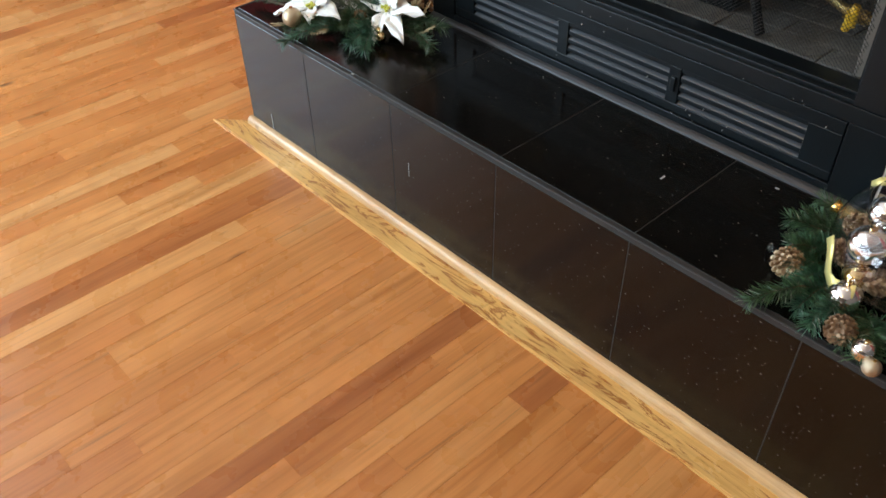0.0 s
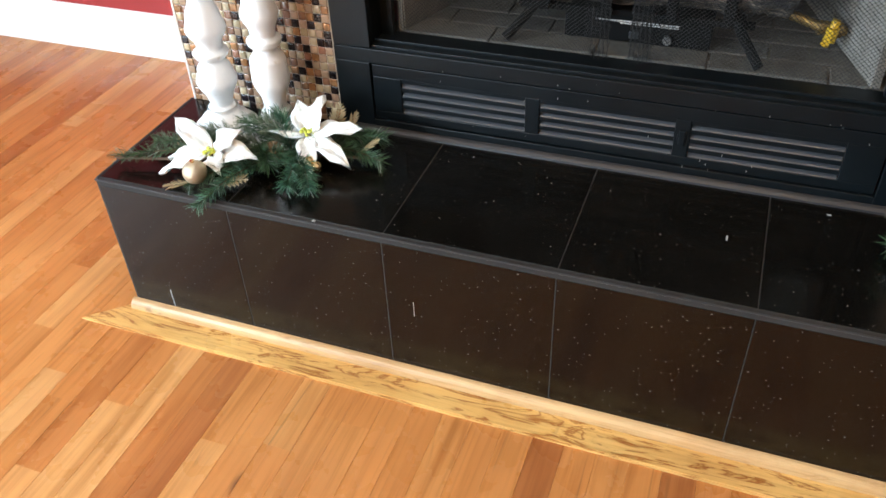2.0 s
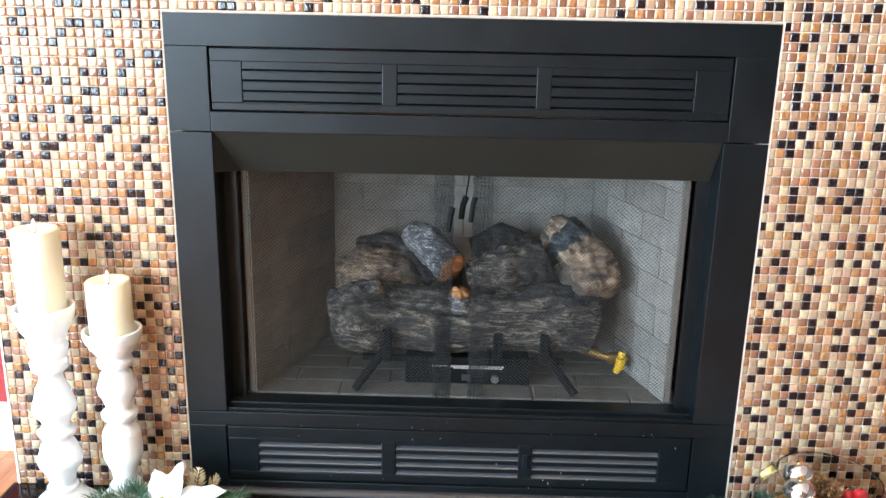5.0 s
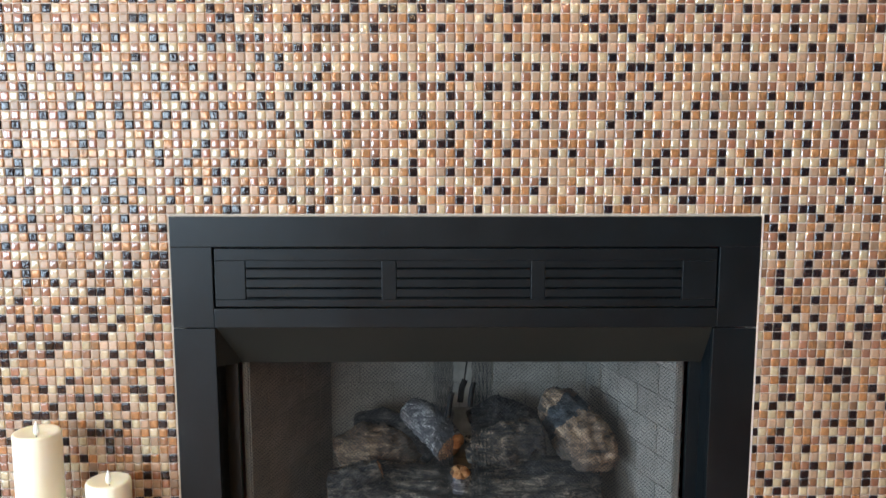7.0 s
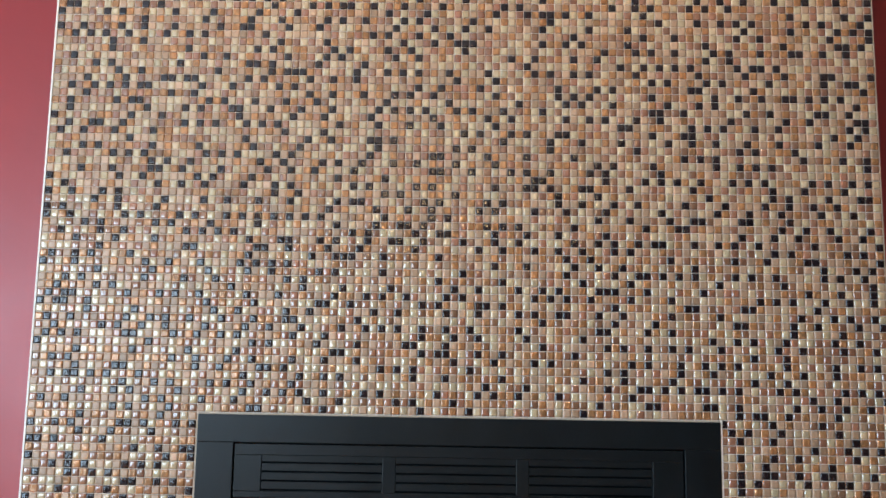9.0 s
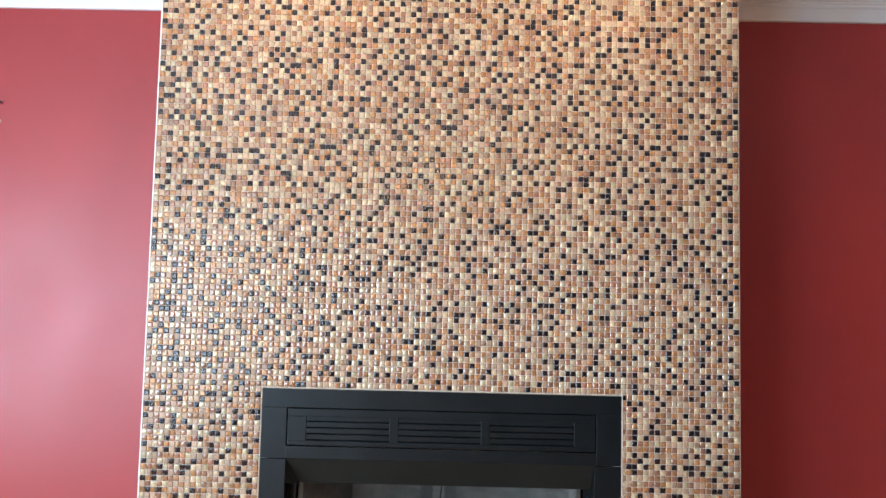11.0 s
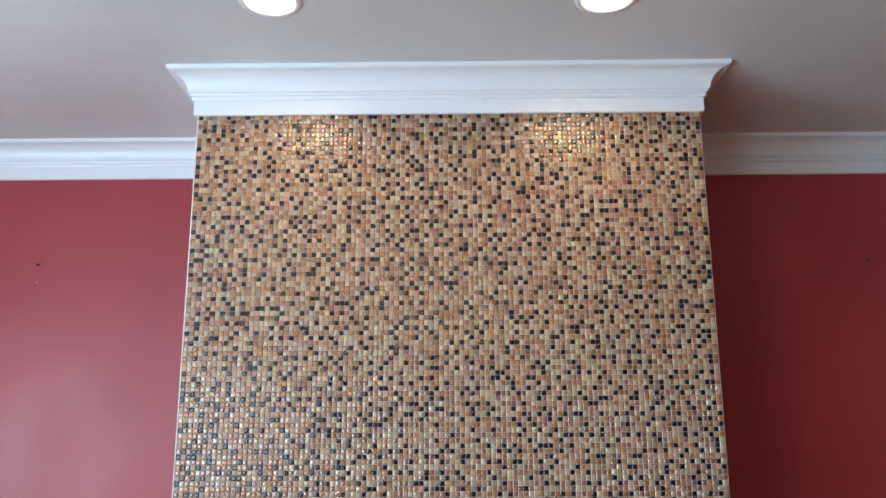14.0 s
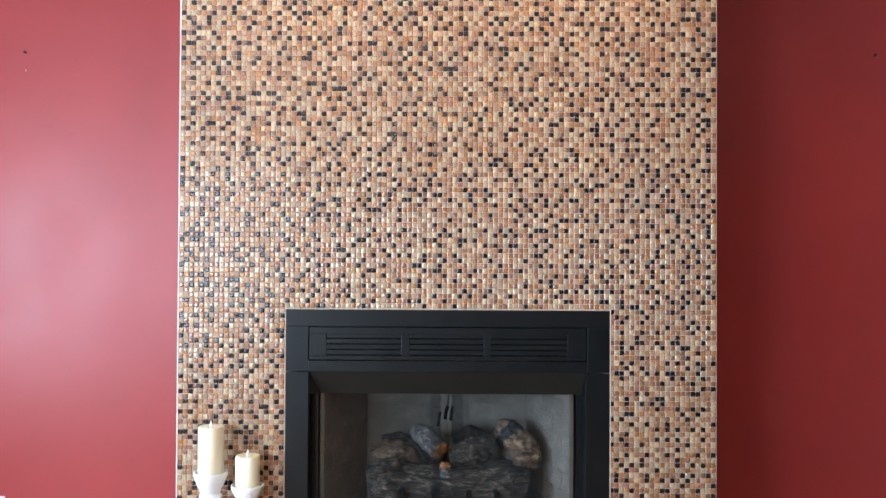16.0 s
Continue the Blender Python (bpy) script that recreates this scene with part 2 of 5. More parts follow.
def black_metal():
    m = mat("black_painted_steel", (0.007, 0.008, 0.009), 0.42)
    g = Graph(m)
    c = g.coords()
    g.set("Base Color", g.ramp(g.noise(c, 14, 5), ((0.3, (0.0022, 0.0040, 0.0050)), (0.75, (0.0046, 0.0076, 0.0094)))))
    g.set("Roughness", g.ramp(g.noise(c, 9, 5), ((0.3, grey(0.30)), (0.7, grey(0.40)))))
    g.bump(g.noise(c, 900, 2), 0.06, 0.0004)
    g.set("Specular IOR Level", 0.25)
    return m


BLACK = black_metal()
# hood colour, a little paler and more olive than the black steel
HOODBLACK = paint("olive_black", (0.015, 0.0147, 0.0122), 0.5, 0.2)
HOODBLACK.node_tree.nodes["Principled BSDF"].inputs["Specular IOR Level"].default_value = 0.2
EDGE = paint("grey_edge_strip", (0.018, 0.019, 0.022), 0.42, 0.3, 200)
IRON = paint("dull_black_iron", (0.006, 0.006, 0.006), 0.8, 0.2)
IRON.node_tree.nodes["Principled BSDF"].inputs["Specular IOR Level"].default_value = 0.15
# lower slats' steel, coloured paler to stand for the room light they catch
LOUVRE = paint("lightened_louvre_steel", (0.035, 0.039, 0.044), 0.36, 0.25, 300)
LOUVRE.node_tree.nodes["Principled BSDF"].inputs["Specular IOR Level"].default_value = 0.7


def firebrick(name="firebrick", tone=1.0):
    m = mat(name, (0.4, 0.36, 0.31), 0.9)
    g = Graph(m)
    c = g.coords()
    r = g.piece()
    col = g.ramp(g.noise(c, 18, 6, 0.65), ((0.3, (tone * 0.17, tone * 0.152, tone * 0.131)), (0.7, (tone * 0.28, tone * 0.258, tone * 0.228))))
    g.set("Base Color", g.mix(1.0, col, g.ramp(r, ((0, grey(0.85)), (1, grey(1.1)))), "MULTIPLY"))
    g.bump(g.noise(c, 220, 4), 0.5, 0.002)
    return m


BRICK = firebrick(tone=1.12)
# floor bricks, about half the tone of the wall bricks
DARKBRICK = firebrick("dark_firebrick", 0.55)
MORTAR = paint("firebox_mortar", (0.20, 0.18, 0.155), 0.95)


def glow(name, colour, strength):
    m = mat(name, (0.8, 0.8, 0.8), 0.5)
    b = m.node_tree.nodes["Principled BSDF"]
    b.inputs["Emission Color"].default_value = (*colour, 1)
    b.inputs["Emission Strength"].default_value = strength
    return m


LENS = glow("lit_lamp_lens", (1.0, 0.86, 0.66), 26.0)


# ---- mesh helpers ----
def link(name, bm, material, parent=None, label="", smooth=False):
    me = bpy.data.meshes.new(name)
    bm.normal_update()
    bm.to_mesh(me)
    bm.free()
    for m in material if isinstance(material, (list, tuple)) else (material,):
        me.materials.append(m)
    if smooth:
        me.polygons.foreach_set("use_smooth", [True] * len(me.polygons))
    ob = new(name, me)
    ob.parent = parent
    if label:
        ob["label"] = label
    return ob


part = link


def thing(name, label, category, at=(0, 0, 0), group="", kind=""):
    e = new(name)
    e.empty_display_size = 0.05
    e.location = at
    return tagged(e, label, category, group, kind)


def box(bm, x0, x1, y0, y1, z0, z1, bevel=0.0, seg=2):
    """Adds a box, its edges rounded, to bm."""
    r = bmesh.ops.create_cube(bm, size=1, matrix=Matrix.Translation(((x0 + x1) / 2, (y0 + y1) / 2, (z0 + z1) / 2)) @ Matrix.Diagonal((x1 - x0, y1 - y0, z1 - z0, 1)))
    if bevel:
        es = list({e for v in r["verts"] for e in v.link_edges})
        bmesh.ops.bevel(bm, geom=es, offset=bevel, segments=seg, profile=0.5, affect="EDGES")
    return bm


def boxes(*rows, bevel=0.0):
    bm = bmesh.new()
    for r in rows:
        box(bm, *r, bevel=bevel)
    return bm


def lathe(profile, n=40, wobble=None):
    """A turned body: profile of (radius, height) from bottom to top."""
    bm = bmesh.new()
    rings = []
    for k, (r, z) in enumerate(profile):
        if r < 1e-5:
            rings.append([bm.verts.new((0, 0, z))])
            continue
        ring = []
        for i in range(n):
            a = 2 * math.pi * i / n
            dr = wobble(a, z) if wobble else 0
            ring.append(bm.verts.new(((r + dr) * math.cos(a), (r + dr) * math.sin(a), z)))
        rings.append(ring)
    for a, b in zip(rings, rings[1:]):
        for i in range(n):
            j = (i + 1) % n
            if len(a) == 1 and len(b) > 1:
                bm.faces.new((a[0], b[j], b[i]))
            elif len(b) == 1 and len(a) > 1:
                bm.faces.new((a[i], a[j], b[0]))
            elif len(a) > 1:
                bm.faces.new((a[i], a[j], b[j], b[i]))
    return bm


def tube(points, radius, n=10, taper=1.0, bm=None, caps=True):
    """A round bar along the points."""
    bm = bm or bmesh.new()
    pts = [Vector(p) for p in points]
    rings = []
    for k, p in enumerate(pts):
        d = (pts[min(k + 1, len(pts) - 1)] - pts[max(k - 1, 0)]).normalized()
        u = d.cross(Vector((0.13, 0.21, 0.97)) if abs(d.z) < 0.9 else Vector((1, 0, 0))).normalized()
        w = d.cross(u)
        r = radius * (1 + (taper - 1) * k / max(1, len(pts) - 1))
        rings.append([bm.verts.new(p + r * (math.cos(2 * math.pi * i / n) * u + math.sin(2 * math.pi * i / n) * w)) for i in range(n)])
    for a, b in zip(rings, rings[1:]):
        for i in range(n):
            bm.faces.new((a[i], a[(i + 1) % n], b[(i + 1) % n], b[i]))
    if caps:
        bm.faces.new(rings[0][::-1])
        bm.faces.new(rings[-1])
    return bm


def sweep(profile, path, closed=False):
    """A moulding: profile of (out, z) along a plan path, out to the path's left, mitred at the corners."""
    bm = bmesh.new()
    pts = [Vector((x, y)) for x, y in path]
    n = len(pts)
    rows = []
    for i, p in enumerate(pts):
        ds = []
        if i > 0 or closed:
            ds.append((p - pts[i - 1]).normalized())
        if i < n - 1 or closed:
            ds.append((pts[(i + 1) % n] - p).normalized())
        ns = [Vector((-d.y, d.x)) for d in ds]
        m = sum(ns, Vector((0, 0))).normalized()
        m = m / max(0.2, m.dot(ns[0]))
        rows.append([bm.verts.new((p.x + m.x * o, p.y + m.y * o, z)) for o, z in profile])
    for k in range(n if closed else n - 1):
        a, b = rows[k], rows[(k + 1) % n]
        for i in range(len(profile) - 1):
            bm.faces.new((a[i], b[i], b[i + 1], a[i + 1]))
    if not closed:
        for r in (rows[0], rows[-1]):
            bm.faces.new(r)
    bmesh.ops.recalc_face_normals(bm, faces=bm.faces)
    return bm


def wall_with_hole(name, axis, at, depth, u0, u1, z0, z1, hole, material):
    """A wall across x or y with a rectangular opening through it."""
    a, b, c, d = hole
    rows = ((u0, a, z0, z1), (b, u1, z0, z1), (a, b, z0, c), (a, b, d, z1))
    bm = bmesh.new()
    for p, q, e, f in rows:
        if axis == "x":
            box(bm, p, q, min(at, at + depth), max(at, at + depth), e, f)
        else:
            box(bm, min(at, at + depth), max(at, at + depth), p, q, e, f)
    return tagged(link(name, bm, material), kind="structure")


# ---- structure ----
tagged(link("ceiling", boxes((WEST - 0.2, EAST + 0.2, SOUTH - 0.2, NORTH + 0.2, CEIL, CEIL + 0.12)), CEILING), "smooth white painted ceiling with two recessed lamps", kind="structure")
tagged(link("wall_north", boxes((WEST - 0.2, EAST + 0.2, NORTH, NORTH + 0.15, -0.05, CEIL)), RED), "satin red painted wall beside the chimney breast", kind="structure")
tagged(link("wall_east", boxes((EAST, EAST + 0.15, SOUTH, NORTH, -0.05, CEIL)), TAUPE), "unseen wall, dark taupe to limit bounced light", kind="structure")
wall_with_hole("wall_west", "y", WEST, -0.15, SOUTH, NORTH, -0.05, CEIL, WIN_W, TAUPE)
wall_with_hole("wall_south", "x", SOUTH, -0.15, WEST - 0.15, EAST + 0.15, -0.05, CEIL, WIN_S, TAUPE)
tagged(link("ground", boxes((-40, 40, -40, 40, -0.30, -0.20)), paint("lawn", (0.06, 0.10, 0.03), 0.9)), "lawn outside the windows", kind="structure")


def window(name, axis, at, hole):
    """White sash window with muntins; axis is the wall's direction."""
    a, b, c, d = hole
    w = thing(name, "white painted sash window letting in daylight", "window", kind="structure")

    def bar(p, q, e, f, y0, y1, nm):
        r = (p, q, at + y0, at + y1, e, f) if axis == "x" else (at + y0, at + y1, p, q, e, f)
        part(nm, boxes(r, bevel=0.003), WHITE, w)
    t = 0.05
    for nm, p, q, e, f in (("window_frame", a - 0.07, b + 0.07, d, d + 0.09), ("window_frame", a - 0.07, a, c, d), ("window_frame", b, b + 0.07, c, d)):
        bar(p, q, e, f, 0.0, 0.025, nm)
    bar(a - 0.09, b + 0.09, c - 0.03, c, -0.05, 0.05, "window_sill")
    for p, q, e, f in ((a, a + t, c, d), (b - t, b, c, d), (a + t, b - t, c, c + t), (a + t, b - t, d - t, d), (a + t, b - t, (c + d) / 2 - 0.02, (c + d) / 2 + 0.02)):
        bar(p, q, e, f, -0.10, -0.06, "sash")
    m = (a + b) / 2
    bar(m - 0.01, m + 0.01, c + t, d - t, -0.085, -0.075, "muntin")


window("window_1", "y", WEST, WIN_W)
window("window_2", "x", SOUTH, WIN_S)

# crown moulding and baseboard, running round the chimney breast
CROWN = [(0, 2.683), (0.013, 2.683), (0.016, 2.688), (0.016, 2.736), (0.022, 2.738), (0.024, 2.744), (0.022, 2.750), (0.028, 2.753), (0.030, 2.759), (0.036, 2.763)]
for k in range(9):
    a = k / 8
    CROWN.append((0.036 + 0.050 * (1 - math.cos(a * math.pi / 2)) + 0.002 * a, 2.763 + 0.062 * math.sin(a * math.pi / 2) ** 1.0))
CROWN += [(0.094, 2.827), (0.098, 2.832), (0.098, CEIL), (0, CEIL)]
north_run = [(EAST, NORTH), (BR, NORTH), (BR, 0.004), (BL, 0.004), (BL, NORTH), (WEST, NORTH)]
tagged(link("crown_moulding", sweep(CROWN, north_run), WHITE), "glossy white stepped crown moulding under the ceiling", kind="structure")
tagged(link("crown_moulding", sweep(CROWN, [(WEST, NORTH), (WEST, SOUTH), (EAST, SOUTH), (EAST, NORTH)]), WHITE), "glossy white stepped crown moulding under the ceiling", kind="structure")
BASE = [(0, 0.0), (0.016, 0.0), (0.016, 0.118), (0.012, 0.126), (0.012, 0.136), (0.007, 0.146), (0.003, 0.15), (0, 0.15)]
for run in ([(EAST, NORTH), (BR, NORTH)], [(BL, NORTH), (WEST, NORTH), (WEST, SOUTH), (EAST, SOUTH), (EAST, NORTH)]):
    tagged(link("baseboard", sweep(BASE, run), WHITE), "tall white painted baseboard", kind="structure")

# chimney breast with its hole for the firebox
breast = tagged(thing("chimney_breast", "chimney breast faced with small glass and stone mosaic", "chimney breast"), kind="structure")
HL, HR, HB, HTOP = -0.50, 0.514, 0.34, 1.22
part("core", boxes((BL, HL, 0.006, NORTH, 0, CEIL), (HR, BR, 0.006, NORTH, 0, CEIL), (HL, HR, 0.006, NORTH, HTOP, CEIL), (HL, HR, 0.006, NORTH, 0, HB), (HL, HR, 0.60, NORTH, HB, HTOP)), RED, breast)
part("grout_bed", boxes((BL, FL + 0.02, 0.0013, 0.006, HT, 2.70), (FR - 0.02, BR, 0.0013, 0.006, HT, 2.70), (FL + 0.02, FR - 0.02, 0.0013, 0.006, FT - 0.02, 2.70)), GROUT, breast)
part("edge_strip", boxes((BL - 0.004, BL, -0.001, 0.010, HT, 2.683)), CAULK, breast)
part("edge_strip", boxes((BR, BR + 0.003, 0.001, 0.010, HT, 2.683)), TAN, breast)

# ---- hearth ----
hearth = tagged(thing("hearth", "raised hearth faced with polished black granite tiles", "hearth"), kind="structure")
part("core", boxes((-0.8995, 0.9045, HF + 0.0007, 0.004, 0.0, HT - 0.0007)), JOINT, hearth)
L = 0.307


def granite_tile(w, d, h, name="tile"):
    return box(bmesh.new(), -w / 2, w / 2, -d / 2, d / 2, -h / 2, h / 2, bevel=0.0012, seg=1)


tile_meshes = {}


def place_tile(w, d, h, x, y, z, parent, material, name="tile"):
    key = (round(w, 4), round(d, 4), round(h, 4))
    if key not in tile_meshes:
        me = bpy.data.meshes.new(name)
        bm = granite_tile(w, d, h)
        bm.to_mesh(me)
        bm.free()
        me.materials.append(material)
        tile_meshes[key] = me
    ob = new(name, tile_meshes[key])
    ob.parent, ob.location = parent, (x, y, z)
    return ob


cuts = [-0.897, -2 * L, -L, 0, L, 2 * L, 0.902]
for a, b in zip(cuts, cuts[1:]):
    g = 0.0004
    place_tile(b - a - 2 * g, 0.322, 0.010, (a + b) / 2, -0.158, HT - 0.005, hearth, GRANITE)
    place_tile(b - a - 2 * g, 0.010, 0.292, (a + b) / 2, HF + 0.005, 0.026 + 0.146, hearth, GRANITE)
place_tile(0.010, 0.312, 0.292, -0.900 + 0.003, -0.165, 0.172, hearth, GRANITE)
place_tile(0.010, 0.312, 0.292, 0.902, -0.165, 0.172, hearth, GRANITE)
place_tile(1.80, 0.010, 0.024, 0.002, HF + 0.007, 0.013, hearth, GRANITE)
edge = bmesh.new()
box(edge, -0.902, 0.907, HF - 0.0010, HF + 0.0022, HT - 0.0028, HT + 0.0006, bevel=0.0012, seg=3)
part("edge_trim", edge, EDGE, hearth, "grey metal edge strip")
edge = box(bmesh.new(), -0.904, -0.898, HF + 0.005, 0.002, HT - 0.004, HT + 0.0008, bevel=0.0018, seg=3)
part("edge_trim", edge, EDGE, hearth, "grey metal edge strip")
bead = sweep([(0, HT), (0.014, HT), (0.013, HT + 0.004), (0.008, HT + 0.008), (0.003, HT + 0.010), (0, HT + 0.010)], [(FR, -0.004), (FL, -0.004)])
part("caulk_bead", bead, EDGE, hearth, "uneven dark grey bead of caulk")
# chips and scratches on the stone
rng = random.Random(5)
chips = bmesh.new()
for cx, cy, w, d in ((-0.804, None, 0.0022, 0.045), (-0.255, None, 0.0012, 0.035), (-0.44, -0.325, 0.006, 0.004), (0.40, -0.045, 0.007, 0.003), (0.245, -0.165, 0.003, 0.012), (0.62, -0.035, 0.006, 0.003)):
    if cy is None:
        box(chips, cx, cx + w, HF - 0.0006, HF + 0.001, 0.03 if w > 0.002 else 0.16, 0.03 + d if w > 0.002 else 0.16 + d)
    else:
        box(chips, cx, cx + w, cy, cy + d, HT - 0.001, HT + 0.0012)
for k in range(46):
    x, y = rng.uniform(-0.45, 0.6), rng.uniform(-0.31, -0.03)
    s = rng.uniform(0.0005, 0.0012)
    box(chips, x, x + s * rng.uniform(1, 2.2), y, y + s, HT - 0.001, HT + 0.0008)
part("dust_specks", chips, paint("plaster_dust", (0.30, 0.28, 0.26), 0.9), hearth, "white chips, scratches and dust")["kind"] = "stuff"

# oak border round the hearth's foot
border = bmesh.new()
vs = [border.verts.new(p) for p in ((-0.996, -0.402, 0), (0.995, -0.402, 0), (0.915, -0.330, 0), (-0.915, -0.330, 0))]
f = border.faces.new(vs)
r = bmesh.ops.extrude_face_region(border, geom=[f])
bmesh.ops.translate(border, vec=(0, 0, 0.007), verts=[v for v in r["geom"] if isinstance(v, bmesh.types.BMVert)])
bmesh.ops.recalc_face_normals(border, faces=border.faces)
bmesh.ops.bevel(border, geom=[e for e in border.edges if all(v.co.z > 0.005 for v in e.verts)], offset=0.0025, segments=2, affect="EDGES")
tagged(link("border_board", border, BOARDWOOD), "flat yellow oak border board with a mitred end", "floor trim", kind="structure")
shoe = sweep([(0, 0.007), (0.017, 0.007), (0.0168, 0.012), (0.0145, 0.019), (0.010, 0.0245), (0.005, 0.027), (0, 0.0275)], [(0.915, HF), (-0.908, HF)])
tagged(link("shoe_moulding", shoe, SHOEWOOD, smooth=False), "pale oak quarter-round moulding along the hearth", "floor trim", kind="structure")

# ---- fireplace insert ----
fire = thing("fireplace_insert", "black painted steel gas fireplace insert with louvres", "fireplace", (0, 0, HT))
fire.location = (0, 0, 0)
y0, y1 = -0.004, 0.012
OL, OR, OB, OT = -0.454, 0.465, 0.511, 1.060
part("surround_top", boxes((FL, FR, y0, y1, 1.210, FT), (FL, -0.455, y0, y1, OT, 1.210), (0.471, FR, y0, y1, OT, 1.210), (-0.455, 0.471, y0, y1, OT, 1.096), bevel=0.0012), BLACK, fire)
part("surround_side", boxes((FL, OL, y0, y1, 0.507, OT - 0.0015), bevel=0.0012), BLACK, fire)
part("surround_side", boxes((OR, FR, y0, y1, 0.507, OT - 0.0015), bevel=0.0012), BLACK, fire)
part("surround_base", boxes((FL, FR, y0, y1, 0.476, 0.5055), (FL, -0.458, y0, y1, HT, 0.476), (0.469, FR, y0, y1, HT, 0.476), (-0.458, 0.469, y0, y1, HT, 0.354), bevel=0.0012), BLACK, fire)
part("caulk_line", boxes((FR, FR + 0.004, -0.002, 0.004, HT, FT + 0.004)), CAULK, fire)
part("caulk_line", boxes((FL - 0.003, FL, -0.001, 0.004, HT, FT), (FL, FR, -0.001, 0.004, FT, FT + 0.003)), TAN, fire)
GROUPS = ((-0.396, -0.147), (-0.120, 0.127), (0.153, 0.405))


PF = -0.0015


def louvre_panel(z0, z1, s0, s1, x0, x1, material, open_part):
    """A recessed panel with three groups of four slanted louvres."""
    p = part("louvre_panel", boxes((x0, x1, PF, 0.008, s1, z1), (x0, x1, PF, 0.008, z0, s0), (x0, GROUPS[0][0], PF, 0.008, s0, s1), (GROUPS[0][1], GROUPS[1][0], PF, 0.008, s0, s1),
                                   (GROUPS[1][1], GROUPS[2][0], PF, 0.008, s0, s1), (GROUPS[2][1], x1, PF, 0.008, s0, s1), bevel=0.0012), BLACK, fire)
    part("back_plate", boxes((x0, x1, 0.05, 0.054, z0, z1)), BLACK, p)
    n, pitch = 4, (s1 - s0) / 4
    slot = pitch * open_part
    for a, b in GROUPS:
        for k in range(n):
            z = s0 + k * pitch
            part("strip", boxes((a + 0.0005, b - 0.0005, 0.0, 0.0014, z + slot, z + pitch), bevel=0.0005), BLACK, p)
            bm = bmesh.new()
            prof = ((0.0004, z + 0.0002), (0.0004, z + 0.0014), (0.015, z + slot * 1.25), (0.0155, z + slot * 1.15))
            va = [bm.verts.new((a + 0.001, y, zz)) for y, zz in prof]
            vb = [bm.verts.new((b - 0.001, y, zz)) for y, zz in prof]
            for i in range(4):
                j = (i + 1) % 4
                bm.faces.new((va[i], va[j], vb[j], vb[i]))
            bm.faces.new(va[::-1])
            bm.faces.new(vb)
            bmesh.ops.recalc_face_normals(bm, faces=bm.faces)
            part("louvre", bm, material, p)
    return p


louvre_panel(1.099, 1.207, 1.112, 1.185, -0.452, 0.468, BLACK, 0.27)
# slats here take the lightened steel, those of the upper panel plain black
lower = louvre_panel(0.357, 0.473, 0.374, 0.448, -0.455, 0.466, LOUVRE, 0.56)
latch = boxes((0.135, 0.146, -0.006, 0.0, 0.398, 0.428), (0.132, 0.149, -0.003, 0.0, 0.405, 0.420), bevel=0.0015)
part("latch", latch, BLACK, lower)

# hood and jambs round the opening
hood = bmesh.new()
HI = (-0.418, 0.463)
quad = [(OL, 0.0, OT), (OR, 0.0, OT), (HI[1], 0.050, 0.980), (HI[0], 0.050, 0.980)]
va = [hood.verts.new(p) for p in quad]
vb = [hood.verts.new((x, y + 0.004, z + 0.004)) for x, y, z in quad]
for i in range(4):
    j = (i + 1) % 4
    hood.faces.new((va[i], va[j], vb[j], vb[i]))
hood.faces.new(va)
hood.faces.new(vb[::-1])
hood.faces.new([hood.verts.new(p) for p in ((OL, 0.0, OT), (HI[0], 0.05, 0.980), (OL, 0.0, 0.985))])
bmesh.ops.recalc_face_normals(hood, faces=hood.faces)
part("hood", hood, HOODBLACK, fire, "sloping black heat hood")
part("jamb", boxes((OL - 0.003, OL, 0.012, 0.07, OB, OT), (OL, -0.430, 0.055, 0.07, OB, 1.0)), BLACK, fire)
part("jamb", boxes((OR, OR + 0.003, 0.012, 0.07, OB, OT), (0.443, OR, 0.055, 0.07, OB, 1.0)), BLACK, fire)
part("sill_ledge", boxes((OL, OR, 0.004, 0.075, 0.500, OB), (OL, OR, 0.020, 0.024, OB, OB + 0.006), bevel=0.001), BLACK, fire)

# firebox lined with moulded brick panels
FBZ, FBT = 0.513, 1.10
corners = [(-0.4155, 0.075), (-0.301, 0.427), (0.312, 0.427), (0.4258, 0.075)]


def wall_panel(p, q, name):
    """A backing panel with brick faces along the plan line p-q."""
    p, q = Vector((*p, 0)), Vector((*q, 0))
    d = (q - p).normalized()
    nrm = Vector((-d.y, d.x, 0))
    length = (q - p).length
    m = Matrix((( d.x, nrm.x, 0, p.x), (d.y, nrm.y, 0, p.y), (0, 0, 1, 0), (0, 0, 0, 1)))
    pan = part(name, boxes((0, length, 0, 0.012, FBZ, FBT)), MORTAR, fire)
    pan.matrix_local = m
    bw, bh = 0.158, 0.0625
    row = 0
    z = FBZ
    while z < FBT:
        b = min(z + bh - 0.0007, FBT)
        x = 0.002 - bw * (0.55 if row % 2 else 0.05)
        while x < length - 0.012:
            x0, x1 = max(x, 0.002), min(x + bw - 0.0032, length - 0.002)
            if x1 - x0 > 0.012 and b - z > 0.01:
                key = (round(x1 - x0, 3), round(b - z, 3))
                if key not in brick_meshes:
                    bm = box(bmesh.new(), 0, x1 - x0, -0.0030, 0, 0, b - z, bevel=0.0008, seg=1)
                    me = bpy.data.meshes.new("brick")
                    bm.to_mesh(me)
                    bm.free()
                    me.materials.append(BRICK)
                    brick_meshes[key] = me
                o = new("brick", brick_meshes[key])
                o.parent = pan
                o.location = (x0, 0, z)
            x += bw
        z += bh
        row += 1


